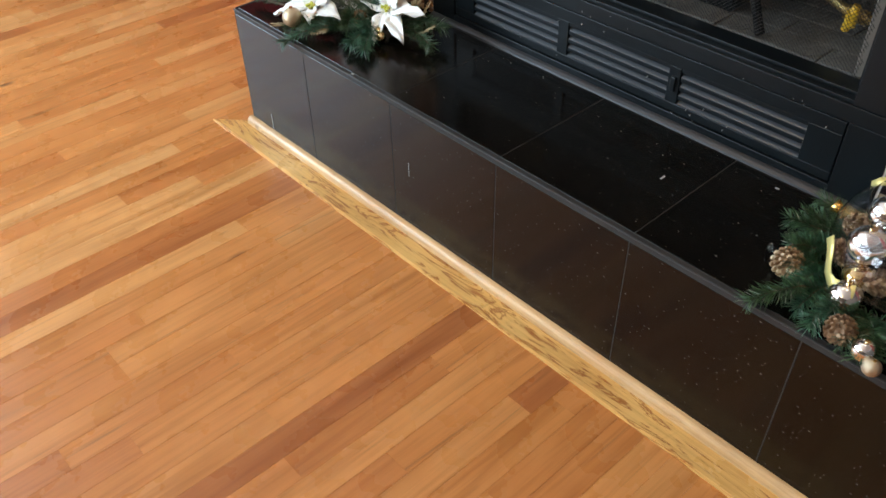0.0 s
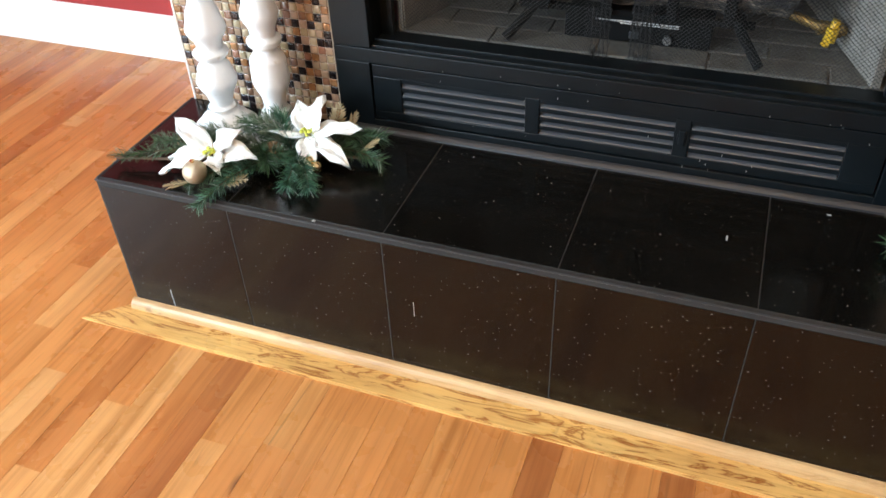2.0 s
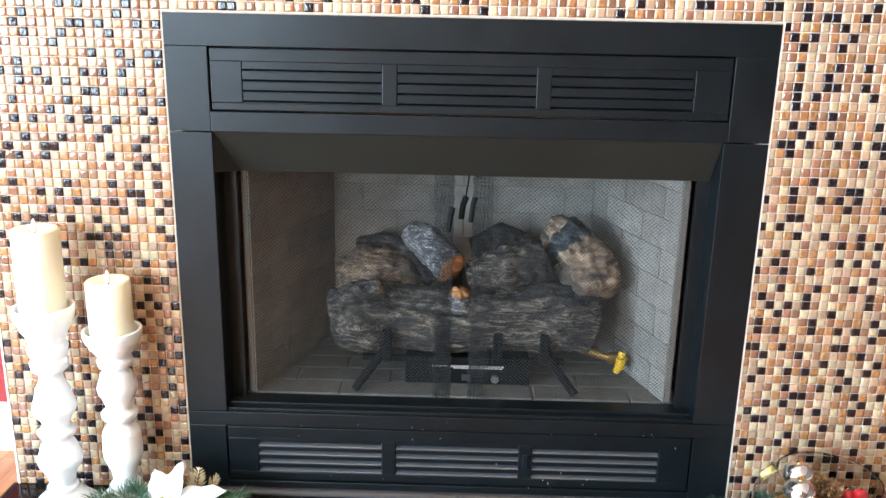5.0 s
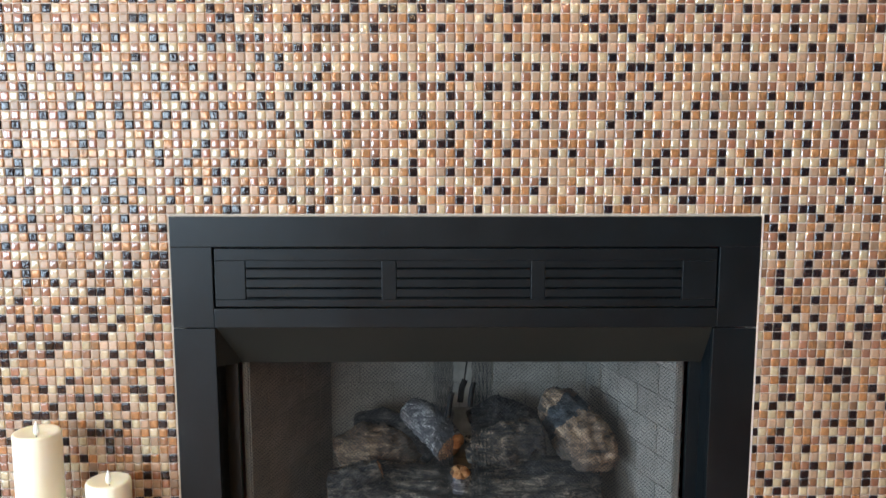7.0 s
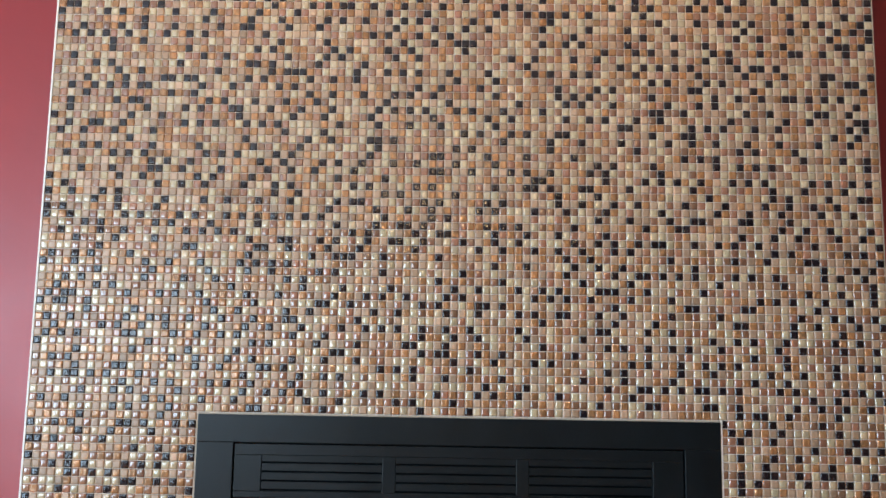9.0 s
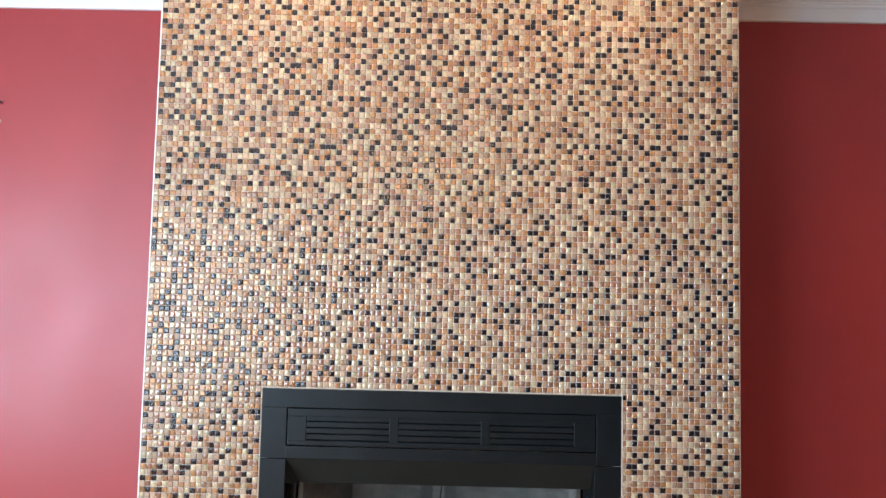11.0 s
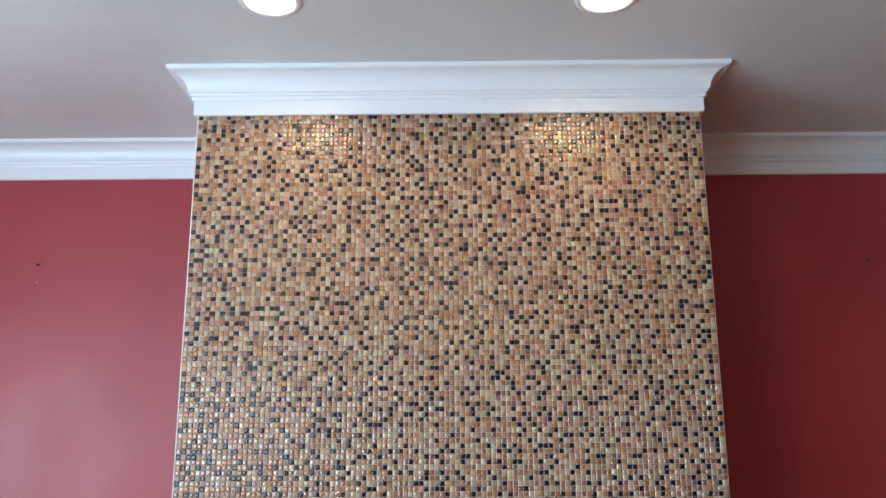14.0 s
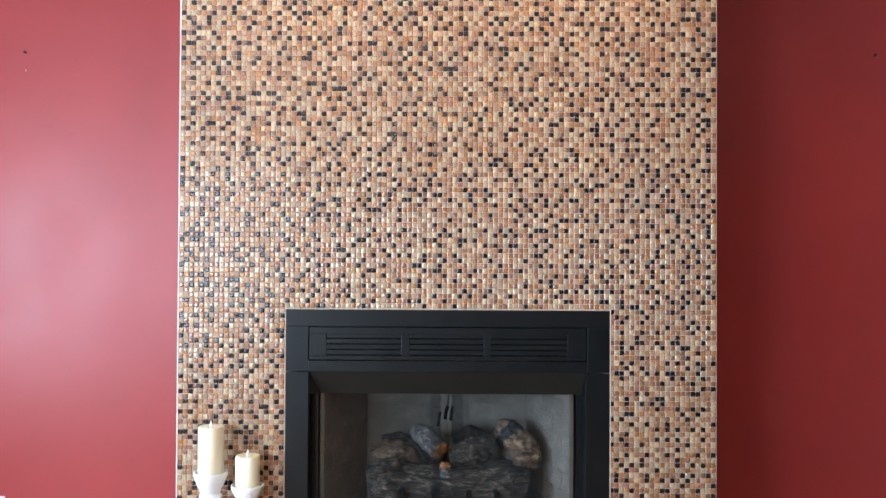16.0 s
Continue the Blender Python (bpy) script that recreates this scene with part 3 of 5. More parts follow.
brick_meshes = {}
wall_panel(corners[0], corners[1], "side_panel")
wall_panel(corners[1], corners[2], "back_panel")
wall_panel(corners[2], corners[3], "side_panel")
floor_pan = part("firebox_floor", boxes((-0.45, 0.46, 0.012, 0.44, 0.47, FBZ - 0.003)), MORTAR, fire)
row = 0
y = 0.076
while y < 0.42:
    x = -0.44 - (0.1 if row % 2 else 0)
    half = 0.436 - (y - 0.012) * 0.325
    while x < 0.45:
        a, b = max(x, -half), min(x + 0.196, half + 0.008)
        if b - a > 0.02:
            o = part("brick", box(bmesh.new(), a, b, y, y + 0.062, FBZ - 0.004, FBZ + 0.0015, bevel=0.0015, seg=1), DARKBRICK, floor_pan)
        x += 0.2
    y += 0.066
    row += 1
part("firebox_roof", boxes((-0.45, 0.46, 0.06, 0.44, FBT, FBT + 0.01)), BLACK, fire)

rng = random.Random(41)
specks = bmesh.new()
for k in range(26):
    x, z = rng.uniform(-0.46, 0.52), rng.uniform(0.345, 0.50)
    if 0.372 < z < 0.45 and rng.random() < 0.6:
        z = rng.choice((0.478, 0.484, 0.360, 0.455))
    s = rng.uniform(0.0006, 0.0016)
    box(specks, x, x + s, -0.0050, -0.0005, z, z + s * rng.uniform(0.8, 2.2))
part("plaster_specks", specks, paint("plaster_specks", (0.32, 0.31, 0.30), 0.9), fire, "white plaster specks")["kind"] = "stuff"

# ---- recessed lamps and small fixtures ----
for lx, ly in LAMPS:
    lamp = thing("recessed_lamp", "lit recessed ceiling lamp with a white trim ring", "ceiling lamp", (lx, ly, CEIL), "recessed lamps")
    ring = lathe([(0.076, -0.004), (0.080, -0.006), (0.092, -0.004), (0.096, -0.001), (0.096, 0.001), (0.074, 0.001), (0.076, -0.004)], 48)
    part("trim_ring", ring, WHITE, lamp, smooth=True)
    lens = lathe([(0.0, -0.010), (0.03, -0.0095), (0.055, -0.007), (0.072, -0.002), (0.074, 0.0)], 40)
    part("lens", lens, LENS, lamp, "glowing warm lens", smooth=True)
flush = thing("ceiling_light", "round glass ceiling light with a warm glow", "ceiling lamp", (-0.15, -3.9, CEIL))
part("canopy", lathe([(0.0, -0.22), (0.012, -0.22), (0.012, -0.03), (0.07, -0.02), (0.07, 0.0), (0, 0)], 32), WHITE, flush, smooth=True)
part("shade", lathe([(0.10, -0.46), (0.135, -0.40), (0.14, -0.33), (0.12, -0.26), (0.07, -0.215), (0.06, -0.215), (0.112, -0.265), (0.13, -0.33), (0.126, -0.395), (0.095, -0.45), (0.10, -0.46)], 40), glow("lit_shade", (1.0, 0.75, 0.42), 62.0), flush, smooth=True)

NAIL = mat("dark_nail", (0.05, 0.045, 0.04), 0.4, 0.8)
for nx, nz in ((-1.776, 2.296), (1.786, 2.296)):
    nail = thing("nail", "small dark nail in the red painted wall", "nail", (nx, NORTH, nz))
    part("shank", tube(((0, 0, 0), (0, -0.012, 0.002)), 0.0018, 8), NAIL, nail)
    part("head", tube(((0, -0.012, 0.002), (0, -0.0145, 0.0025)), 0.006, 14), NAIL, nail)
scar = thing("wall_scar", "small chip in the red wall paint", "chip", (-1.776, NORTH, 2.225))
part("chip", box(bmesh.new(), -0.002, 0.002, -0.0012, 0, -0.008, 0.004, bevel=0.0005), TAN, scar)
outlet = thing("outlet", "white plastic wall outlet plate", "outlet", (-1.875, NORTH, 0.378))
part("plate", box(bmesh.new(), -0.036, 0.036, -0.006, 0, -0.058, 0.058, bevel=0.003), PLASTIC, outlet)
for dz in (-0.02, 0.02):
    part("socket", box(bmesh.new(), -0.016, 0.016, -0.008, -0.004, dz - 0.014, dz + 0.014, bevel=0.003), PLASTIC, outlet)

# ---- fire screen ----
WIRE = mat("screen_wire", (0.040, 0.041, 0.042), 0.5, 0.5)


def curtain(x0, x1, z0, z1, y, folds, gathered, name):
    """A hanging mesh curtain of crossing wires, gathered in pleats near the middle."""
    bm = bmesh.new()
    dx, dz = 0.0085, 0.0060
    w = 0.00062
    span = x1 - x0
    cols = int(span / dx * 1.17)
    rows = int((z1 - z0) / dz)

    def at(u, v):
        s = u / cols
        s = max(0.0, min(1.0, s))
        q = s if gathered > 0 else 1 - s
        e = q * 1.13 if q < 0.8 else 0.904 + (q - 0.8) * 0.48
        s2 = e if gathered > 0 else 1 - e
        x = x0 + span * s2 + 0.0012 * math.sin(v * 0.03 + 3 * s)
        amp = 0.002 + 0.010 * max(0, min(1, (q - 0.76) / 0.1))
        return (x, y + amp * math.sin(folds * 2 * math.pi * s), z0 + v * dz)
    for fam in (1, -1):
        for k in range(-rows, cols + rows):
            prev = None
            for v in range(rows + 1):
                u = k + fam * v * 0.8 if fam > 0 else k - v * 0.8
                if u < 0 or u > cols:
                    prev = None
                    continue
                x, yy, z = at(u, v)
                row = [bm.verts.new((x - w, yy, z)), bm.verts.new((x, yy - w * 1.4, z)), bm.verts.new((x + w, yy, z))]
                if prev:
                    bm.faces.new((prev[0], prev[1], row[1], row[0]))
                    bm.faces.new((prev[1], prev[2], row[2], row[1]))
                prev = row
    return bm


screen = thing("fire_screen", "pair of black wire mesh fire curtains", "fire screen", (0, 0, 0))
part("curtain", curtain(-0.428, -0.012, 0.516, 0.992, 0.062, 26, 1, "curtain"), WIRE, screen)["kind"] = "stuff"
part("curtain", curtain(0.020, 0.437, 0.516, 0.992, 0.062, 26, -1, "curtain"), WIRE, screen)["kind"] = "stuff"
part("rod", tube(((-0.43, 0.066, 0.996), (0.44, 0.066, 0.996)), 0.004, 8), IRON, screen)
for hx, zt in ((-0.016, 0.905), (0.026, 0.925)):
    pull = part("pull", tube(((hx, 0.058, zt + 0.012), (hx - 0.004, 0.055, zt), (hx - 0.008, 0.052, zt - 0.035)), 0.0050, 8), IRON, screen, "black pull handle")

# ---- gas logs ----


def bark(name, ash, mid, char, size=22):
    m = mat(name, mid, 0.92)
    g = Graph(m)
    c = g.coords()
    a = g.noise(g.coords((1, 3.2, 4.2)), size, 6, 0.68, 1.2)
    b = g.noise(c, 9, 4, 0.6)
    col = g.ramp(a, ((0.38, char), (0.50, mid), (0.62, ash)))
    col = g.mix(g.ramp(b, ((0.46, grey(0.0)), (0.66, grey(0.8)))), col, char)
    g.set("Base Color", col)
    g.bump(a, 0.8, 0.006)
    return m


ASH = bark("ashy_log_bark", (0.28, 0.235, 0.185), (0.050, 0.041, 0.033), (0.012, 0.0125, 0.015))
CHAR = bark("charred_log", (0.12, 0.11, 0.10), (0.032, 0.029, 0.028), (0.012, 0.012, 0.014))
TANLOG = bark("tan_split_log", (0.36, 0.26, 0.18), (0.17, 0.11, 0.075), (0.05, 0.04, 0.035))
PALE = bark("pale_blue_ash_log", (0.46, 0.45, 0.44), (0.13, 0.125, 0.125), (0.05, 0.05, 0.06))
SCORCH = bark("scorched_log", (0.30, 0.23, 0.165), (0.045, 0.037, 0.031), (0.014, 0.014, 0.016))
SPLIT = bark("split_tan_log", (0.46, 0.32, 0.22), (0.22, 0.14, 0.092), (0.04, 0.036, 0.034), 9)
CHARBLUE = bark("blue_grey_char", (0.10, 0.115, 0.125), (0.035, 0.042, 0.05), (0.010, 0.012, 0.016))
CUT = bark("orange_cut_wood", (0.66, 0.33, 0.15), (0.50, 0.22, 0.09), (0.28, 0.11, 0.04))


def log_body(points, radii, seed, ridges=11, rough=0.16, n=44, m=46, scorched=None):
    """A moulded ceramic log along bent points: ridged bark, knobbly ends."""
    bm = bmesh.new()
    pts = [Vector(p) for p in points]
    rings = []
    for k in range(m):
        t = k / (m - 1) * (len(pts) - 1)
        i = min(int(t), len(pts) - 2)
        f = t - i
        p = pts[i].lerp(pts[i + 1], f)
        d = (pts[i + 1] - pts[i])
        if f > 0.5 and i + 2 < len(pts):
            d = d.lerp(pts[i + 2] - pts[i + 1], f - 0.5)
        elif f < 0.5 and i > 0:
            d = d.lerp(pts[i] - pts[i - 1], 0.5 - f)
        d.normalize()
        u = d.cross(Vector((0, 0, 1))).normalized()
        w = d.cross(u)
        r = radii[i] * (1 - f) + radii[i + 1] * f
        ring = []
        for q in range(n):
            a = 2 * math.pi * q / n
            s = noise.noise(Vector((math.cos(a) * ridges * 0.32, math.sin(a) * ridges * 0.32, k * 0.10 + seed * 7.3)))
            s2 = noise.noise(Vector((math.cos(a) * 1.3, math.sin(a) * 1.3, k * 0.16 + seed * 3.1)))
            s3 = noise.noise(Vector((math.cos(a) * 9, math.sin(a) * 9, k * 0.8 + seed)))
            rr = r * (1 + rough * (1 - 2 * abs(s)) * 0.8 + 0.16 * s2 + 0.05 * s3 - rough * 0.4)
            ring.append(bm.verts.new(p + rr * (math.cos(a) * u + math.sin(a) * w)))
        rings.append(ring)
    for k, (a, b) in enumerate(zip(rings, rings[1:])):
        for q in range(n):
            f = bm.faces.new((a[q], a[(q + 1) % n], b[(q + 1) % n], b[q]))
            if scorched and scorched[0] < k / m + 0.10 * noise.noise(Vector((q * 0.31, k * 0.22, seed))) < scorched[1]:
                f.material_index = 2
    for ring, end, inward in ((rings[0], pts[0], pts[1]), (rings[-1], pts[-1], pts[-2])):
        c = bm.verts.new(end + (end - inward).normalized() * 0.004)
        mid = [bm.verts.new(v.co.lerp(c.co, 0.5) + (end - inward).normalized() * 0.003 * math.sin(7 * i)) for i, v in enumerate(ring)]
        for q in range(n):
            j = (q + 1) % n
            for f in ((ring[q], ring[j], mid[j], mid[q]), (mid[q], mid[j], c)):
                bm.faces.new(f).material_index = 1
    bmesh.ops.recalc_face_normals(bm, faces=bm.faces)
    return bm


def gas_log(name, label, points, radii, mats, seed, rough=0.16, scorched=None):
    o = link(name, log_body(points, radii, seed, rough=rough, scorched=scorched), mats, smooth=True)
    return tagged(o, label, "gas log", "gas logs in the firebox")


gas_log("gas_log", "large grey ashen ceramic log lying across the grate", ((-0.262, 0.19, 0.638), (-0.20, 0.185, 0.652), (-0.13, 0.185, 0.644), (0.0, 0.180, 0.638), (0.15, 0.185, 0.644), (0.22, 0.19, 0.652), (0.288, 0.19, 0.636)), (0.062, 0.074, 0.064, 0.060, 0.066, 0.072, 0.060), (ASH, TANLOG), 1, 0.30)
gas_log("gas_log", "broken ash-grey branch stub on the front log", ((-0.262, 0.150, 0.682), (-0.215, 0.140, 0.705), (-0.165, 0.150, 0.722)), (0.026, 0.030, 0.020), (ASH, CUT), 12, 0.2)
gas_log("gas_log", "brown bark-covered ceramic log leaning at the back", ((-0.255, 0.25, 0.708), (-0.20, 0.25, 0.735), (-0.14, 0.265, 0.722), (-0.08, 0.28, 0.69)), (0.040, 0.048, 0.040, 0.030), (TANLOG, CUT), 2, 0.22)
gas_log("gas_log", "charred forked branch log resting behind the front log", ((-0.230, 0.32, 0.765), (-0.17, 0.31, 0.778), (-0.11, 0.29, 0.755), (-0.06, 0.27, 0.70)), (0.017, 0.022, 0.026, 0.026), (CHAR, CHAR), 3)
gas_log("gas_log", "pale ash-covered ceramic log with an orange cut end", ((-0.108, 0.27, 0.812), (-0.070, 0.24, 0.797), (-0.016, 0.182, 0.757)), (0.028, 0.037, 0.035), (PALE, CUT), 4, 0.14)
gas_log("gas_log", "dark charred ceramic log with pale scorched bark", ((0.024, 0.235, 0.730), (0.10, 0.212, 0.752), (0.178, 0.225, 0.762)), (0.030, 0.046, 0.040), (SCORCH, CHAR), 5, 0.22)
gas_log("gas_log", "charred brown ceramic log at the back", ((0.035, 0.33, 0.755), (0.09, 0.33, 0.785), (0.18, 0.34, 0.748)), (0.030, 0.036, 0.030), (CHAR, TANLOG), 6, 0.22)
gas_log("gas_log", "thick tan split ceramic log with a blue-grey charred patch", ((0.196, 0.315, 0.815), (0.222, 0.30, 0.806), (0.250, 0.262, 0.782), (0.276, 0.222, 0.744), (0.297, 0.186, 0.706)), (0.030, 0.044, 0.054, 0.060, 0.052), (SPLIT, SPLIT, CHARBLUE), 7, 0.34, (0.30, 0.52))
gas_log("gas_log", "short pale knot log standing in the middle", ((0.0, 0.165, 0.680), (0.002, 0.148, 0.716)), (0.024, 0.020), (PALE, CUT), 8, 0.08)

grate = thing("log_grate", "black iron log grate with bent legs", "grate", (0, 0, FBZ))
grate.location = (0, 0, 0)
for gx, sgn in ((-0.148, -1), (0.180, 1)):
    part("leg", tube(((gx, 0.135, 0.612), (gx + 0.008 * sgn, 0.125, 0.590), (gx + 0.030 * sgn, 0.108, 0.560), (gx + 0.064 * sgn, 0.082, FBZ + 0.008)), 0.0088, 10), IRON, grate)
for gx in (-0.148, -0.035, 0.083, 0.180):
    part("upright", boxes((gx - 0.010, gx + 0.010, 0.113, 0.127, 0.570, 0.640), bevel=0.003), IRON, grate)
for gy in (0.128, 0.26):
    part("rail", boxes((-0.20, 0.225, gy, gy + 0.014, 0.566, 0.578), bevel=0.002), IRON, grate)
for gx in (-0.17, 0.20):
    part("leg", boxes((gx - 0.008, gx + 0.008, 0.262, 0.276, FBZ, 0.567)), IRON, grate)
burner = thing("gas_burner", "black gas burner pan with a small white warning label", "burner", (0.022, 0.15, FBZ))
part("pan", boxes((-0.132, 0.132, -0.018, 0.06, 0.004, 0.052), (-0.125, 0.125, -0.014, 0.06, 0.050, 0.056), bevel=0.002), IRON, burner)
for fx in (-0.12, 0.12):
    part("foot", boxes((fx - 0.008, fx + 0.008, -0.01, 0.05, 0, 0.005)), IRON, burner)
PRINT = mat("white_print", (0.6, 0.6, 0.58), 0.6)
lab = bmesh.new()
rng = random.Random(3)
x = -0.075
while x < -0.035:
    w = rng.uniform(0.003, 0.006)
    box(lab, x, x + w, -0.0195, -0.018, 0.0425, 0.0455)
    x += w + 0.0015
for rowz in (0.0445, 0.0405):
    x = -0.030
    while x < 0.070:
        w = rng.uniform(0.003, 0.008)
        box(lab, x, x + w, -0.0195, -0.018, rowz - 0.0012, rowz + 0.0012)
        x += w + 0.0014
part("label_print", lab, PRINT, burner, "tiny white printed lines")
part("knob", tube(((0.058, -0.018, 0.018), (0.058, -0.026, 0.018)), 0.008, 16), mat("steel_knob", (0.5, 0.5, 0.5), 0.3, 0.9), burner, "steel control knob")
part("slot", boxes((-0.012, 0.006, -0.020, -0.017, 0.012, 0.026), bevel=0.001), LOUVRE, burner)
YEL = mat("yellow_coating", (0.75, 0.42, 0.03), 0.4)
BRASS = mat("brass", (0.45, 0.30, 0.12), 0.35, 0.9)
valve = thing("gas_valve", "brass gas valve with a yellow lever handle", "valve", (0.352, 0.20, 0.552))
part("pipe", tube(((0.055, 0.03, -0.006), (0.0, 0.004, -0.004), (-0.060, 0.02, 0.010), (-0.10, 0.04, 0.012)), 0.009, 12), BRASS, valve)
part("body", tube(((0.018, 0.012, -0.004), (-0.022, 0.008, 0.0)), 0.0135, 8), BRASS, valve)
lever = bmesh.new()
tube(((-0.006, -0.014, -0.022), (-0.002, -0.018, 0.0), (0.004, -0.016, 0.026)), 0.0075, 8, bm=lever)
tube(((0.0, -0.016, -0.012), (0.001, -0.020, 0.014)), 0.0105, 8, bm=lever)
part("lever", lever, YEL, valve, "yellow lever")
part("escutcheon", lathe([(0.0, 0.0), (0.022, 0.0), (0.022, 0.003), (0.012, 0.005), (0, 0.005)], 24), BRASS, valve).matrix_local = pose(0.042, 0.02, -0.006, 0, -72, -18)
plug = thing("gas_plug", "round cover plate on the firebox wall", "cover plate", (-0.372, 0.205, 0.572))
part("plate", lathe([(0.0, 0.004), (0.015, 0.004), (0.018, 0.0)], 24), BRICK, plug).matrix_local = pose(0, 0, 0, 0, 90, -18)
damper = thing("damper_rod", "thin black damper rod with a hanging handle", "damper rod", (0.004, 0.09, 0.0))
part("rod", tube(((0.022, 0.0, 1.10), (0.010, 0, 0.975), (0.004, 0, 0.93)), 0.0018, 6), IRON, damper)
part("handle", tube(((0.005, 0, 0.932), (-0.001, -0.002, 0.915), (-0.004, -0.002, 0.888)), 0.0062, 10), IRON, damper)

# ---- candles ----
HOLDER = mat("white_distressed_paint", (0.80, 0.80, 0.79), 0.45)
g = Graph(HOLDER)
c = g.coords()
g.set("Base Color", g.mix(g.ramp(g.noise(c, 34, 5, 0.65), ((0.64, grey(0.0)), (0.74, grey(0.55)))), (0.80, 0.80, 0.79), (0.46, 0.36, 0.25)))
g.bump(g.noise(c, 60, 4), 0.25, 0.002)
WAX = mat("ivory_wax", (0.84, 0.78, 0.60), 0.45)
WAX.node_tree.nodes["Principled BSDF"].inputs["Subsurface Weight"].default_value = 0.35
WAX.node_tree.nodes["Principled BSDF"].inputs["Subsurface Radius"].default_value = (0.02, 0.012, 0.006)
FLAME = mat("frosted_flame_tip", (0.86, 0.84, 0.78), 0.4)


def smooth_profile(rows, steps=4):
    """Rows of (height, radius) softened into a turned outline."""
    out = []
    for (z0, r0), (z1, r1) in zip(rows, rows[1:]):
        for k in range(steps):
            f = k / steps
            s = f * f * (3 - 2 * f)
            out.append((r0 + (r1 - r0) * s, z0 + (z1 - z0) * f))
    out.append((rows[-1][1], rows[-1][0]))
    return out


def candle_holder(x, y, foot, column, cup, label):
    h = thing("candle_holder", label, "candle holder", (x, y, HT), "candle holders")
    part("foot", lathe([(0, 0)] + smooth_profile(foot), 48), HOLDER, h, smooth=True)
    column = [(zz, 0.029 + 1.45 * (r - 0.029)) for zz, r in column]
    part("column", lathe(smooth_profile(column), 48), HOLDER, h, smooth=True)
    top = cup[-1][0]
    inner = [(top + 0.001, cup[-1][1] - 0.004), (top - 0.004, cup[-1][1] - 0.0055), (top - 0.020, cup[-1][1] - 0.0065), (top - 0.022, 0.0)]
    part("cup", lathe(smooth_profile(cup) + [(r, z) for z, r in inner], 48), HOLDER, h, smooth=True)
    return top - 0.021


def candle(x, y, z, r, height, label):
    cd = thing("candle", label, "candle", (x, y, z), "ivory pillar candles")
    prof = [(0, 0), (r - 0.001, 0), (r, 0.002), (r, height - 0.004), (r - 0.0015, height - 0.001), (r - 0.005, height), (r * 0.6, height - 0.003), (r * 0.25, height - 0.006), (0, height - 0.006)]
    part("wax", lathe(prof, 48, lambda a, zz: 0.0006 * math.sin(3 * a + 40 * zz) if 0.003 < zz < height - 0.002 else 0), WAX, cd, smooth=True)
    tip = lathe([(0, -0.002), (0.0035, 0.0), (0.0052, 0.006), (0.0040, 0.014), (0.0018, 0.021), (0, 0.025)], 16)
    part("flame_tip", tip, FLAME, cd, "white plastic flame", smooth=True).location = (0, 0, height - 0.006)
    part("sensor", lathe([(0, 0.001), (0.0016, 0.0), (0.0016, -0.001)], 10), NAIL, cd).location = (r * 0.18, -r * 0.35, height - 0.0035)


foot = [(0.0, 0.066), (0.006, 0.068), (0.014, 0.064), (0.020, 0.056), (0.030, 0.048), (0.042, 0.036), (0.050, 0.031), (0.056, 0.031)]
z1 = candle_holder(-0.752, -0.092, foot,
                   [(0.056, 0.029), (0.062, 0.024), (0.075, 0.026), (0.114, 0.037), (0.140, 0.032), (0.158, 0.025), (0.166, 0.031), (0.174, 0.033), (0.182, 0.026), (0.190, 0.026), (0.221, 0.036), (0.250, 0.031), (0.284, 0.023), (0.292, 0.024)],
                   [(0.292, 0.024), (0.300, 0.032), (0.312, 0.034), (0.322, 0.030), (0.328, 0.033), (0.342, 0.036), (0.352, 0.031), (0.360, 0.034), (0.385, 0.045), (0.400, 0.051), (0.412, 0.0535), (0.420, 0.0535)],
                   "tall turned white-painted wooden candle holder on the hearth")
candle(-0.752, -0.092, HT + z1, 0.0405, 0.166, "tall ivory pillar candle with an artificial flame")
z2 = candle_holder(-0.636, -0.078, foot,
                   [(0.056, 0.029), (0.066, 0.024), (0.082, 0.025), (0.124, 0.034), (0.165, 0.033), (0.190, 0.024), (0.200, 0.031), (0.208, 0.032), (0.216, 0.025), (0.226, 0.026), (0.258, 0.034), (0.285, 0.029), (0.298, 0.023)],
                   [(0.298, 0.023), (0.304, 0.030), (0.314, 0.032), (0.322, 0.028), (0.330, 0.034), (0.345, 0.044), (0.356, 0.050), (0.366, 0.0525), (0.374, 0.0525)],
                   "shorter turned white-painted wooden candle holder on the hearth")
candle(-0.636, -0.078, HT + z2, 0.039, 0.116, "short ivory pillar candle with an artificial flame")


# ---- greenery ----
def needle_green(name, dark, light):
    m = mat(name, dark, 0.5)
    g = Graph(m)
    r = g.node("NewGeometry").outputs["Random Per Island"]
    g.set("Base Color", g.ramp(r, ((0.0, dark), (0.6, light), (0.92, tuple(x * 1.5 for x in light)), (1.0, (0.30, 0.33, 0.30)))))
    return m


GREEN = needle_green("pine_needles", (0.009, 0.036, 0.015), (0.034, 0.095, 0.038))
TEAL = needle_green("blue_pine_needles", (0.010, 0.05, 0.028), (0.03, 0.12, 0.066))
OLIVE = needle_green("frosted_pine_needles", (0.05, 0.08, 0.05), (0.16, 0.20, 0.14))
TWIG = mat("brown_twig", (0.10, 0.055, 0.03), 0.8)
PETAL = mat("white_cloth_petal", (0.86, 0.84, 0.80), 0.7)
g = Graph(PETAL)
PETAL.node_tree.nodes["Principled BSDF"].inputs["Subsurface Weight"].default_value = 0.15
g.bump(g.noise(g.coords(), 90, 4), 0.35, 0.002)
GOLD = mat("gold_glitter", (0.60, 0.46, 0.26), 0.35, 0.7)
g = Graph(GOLD)
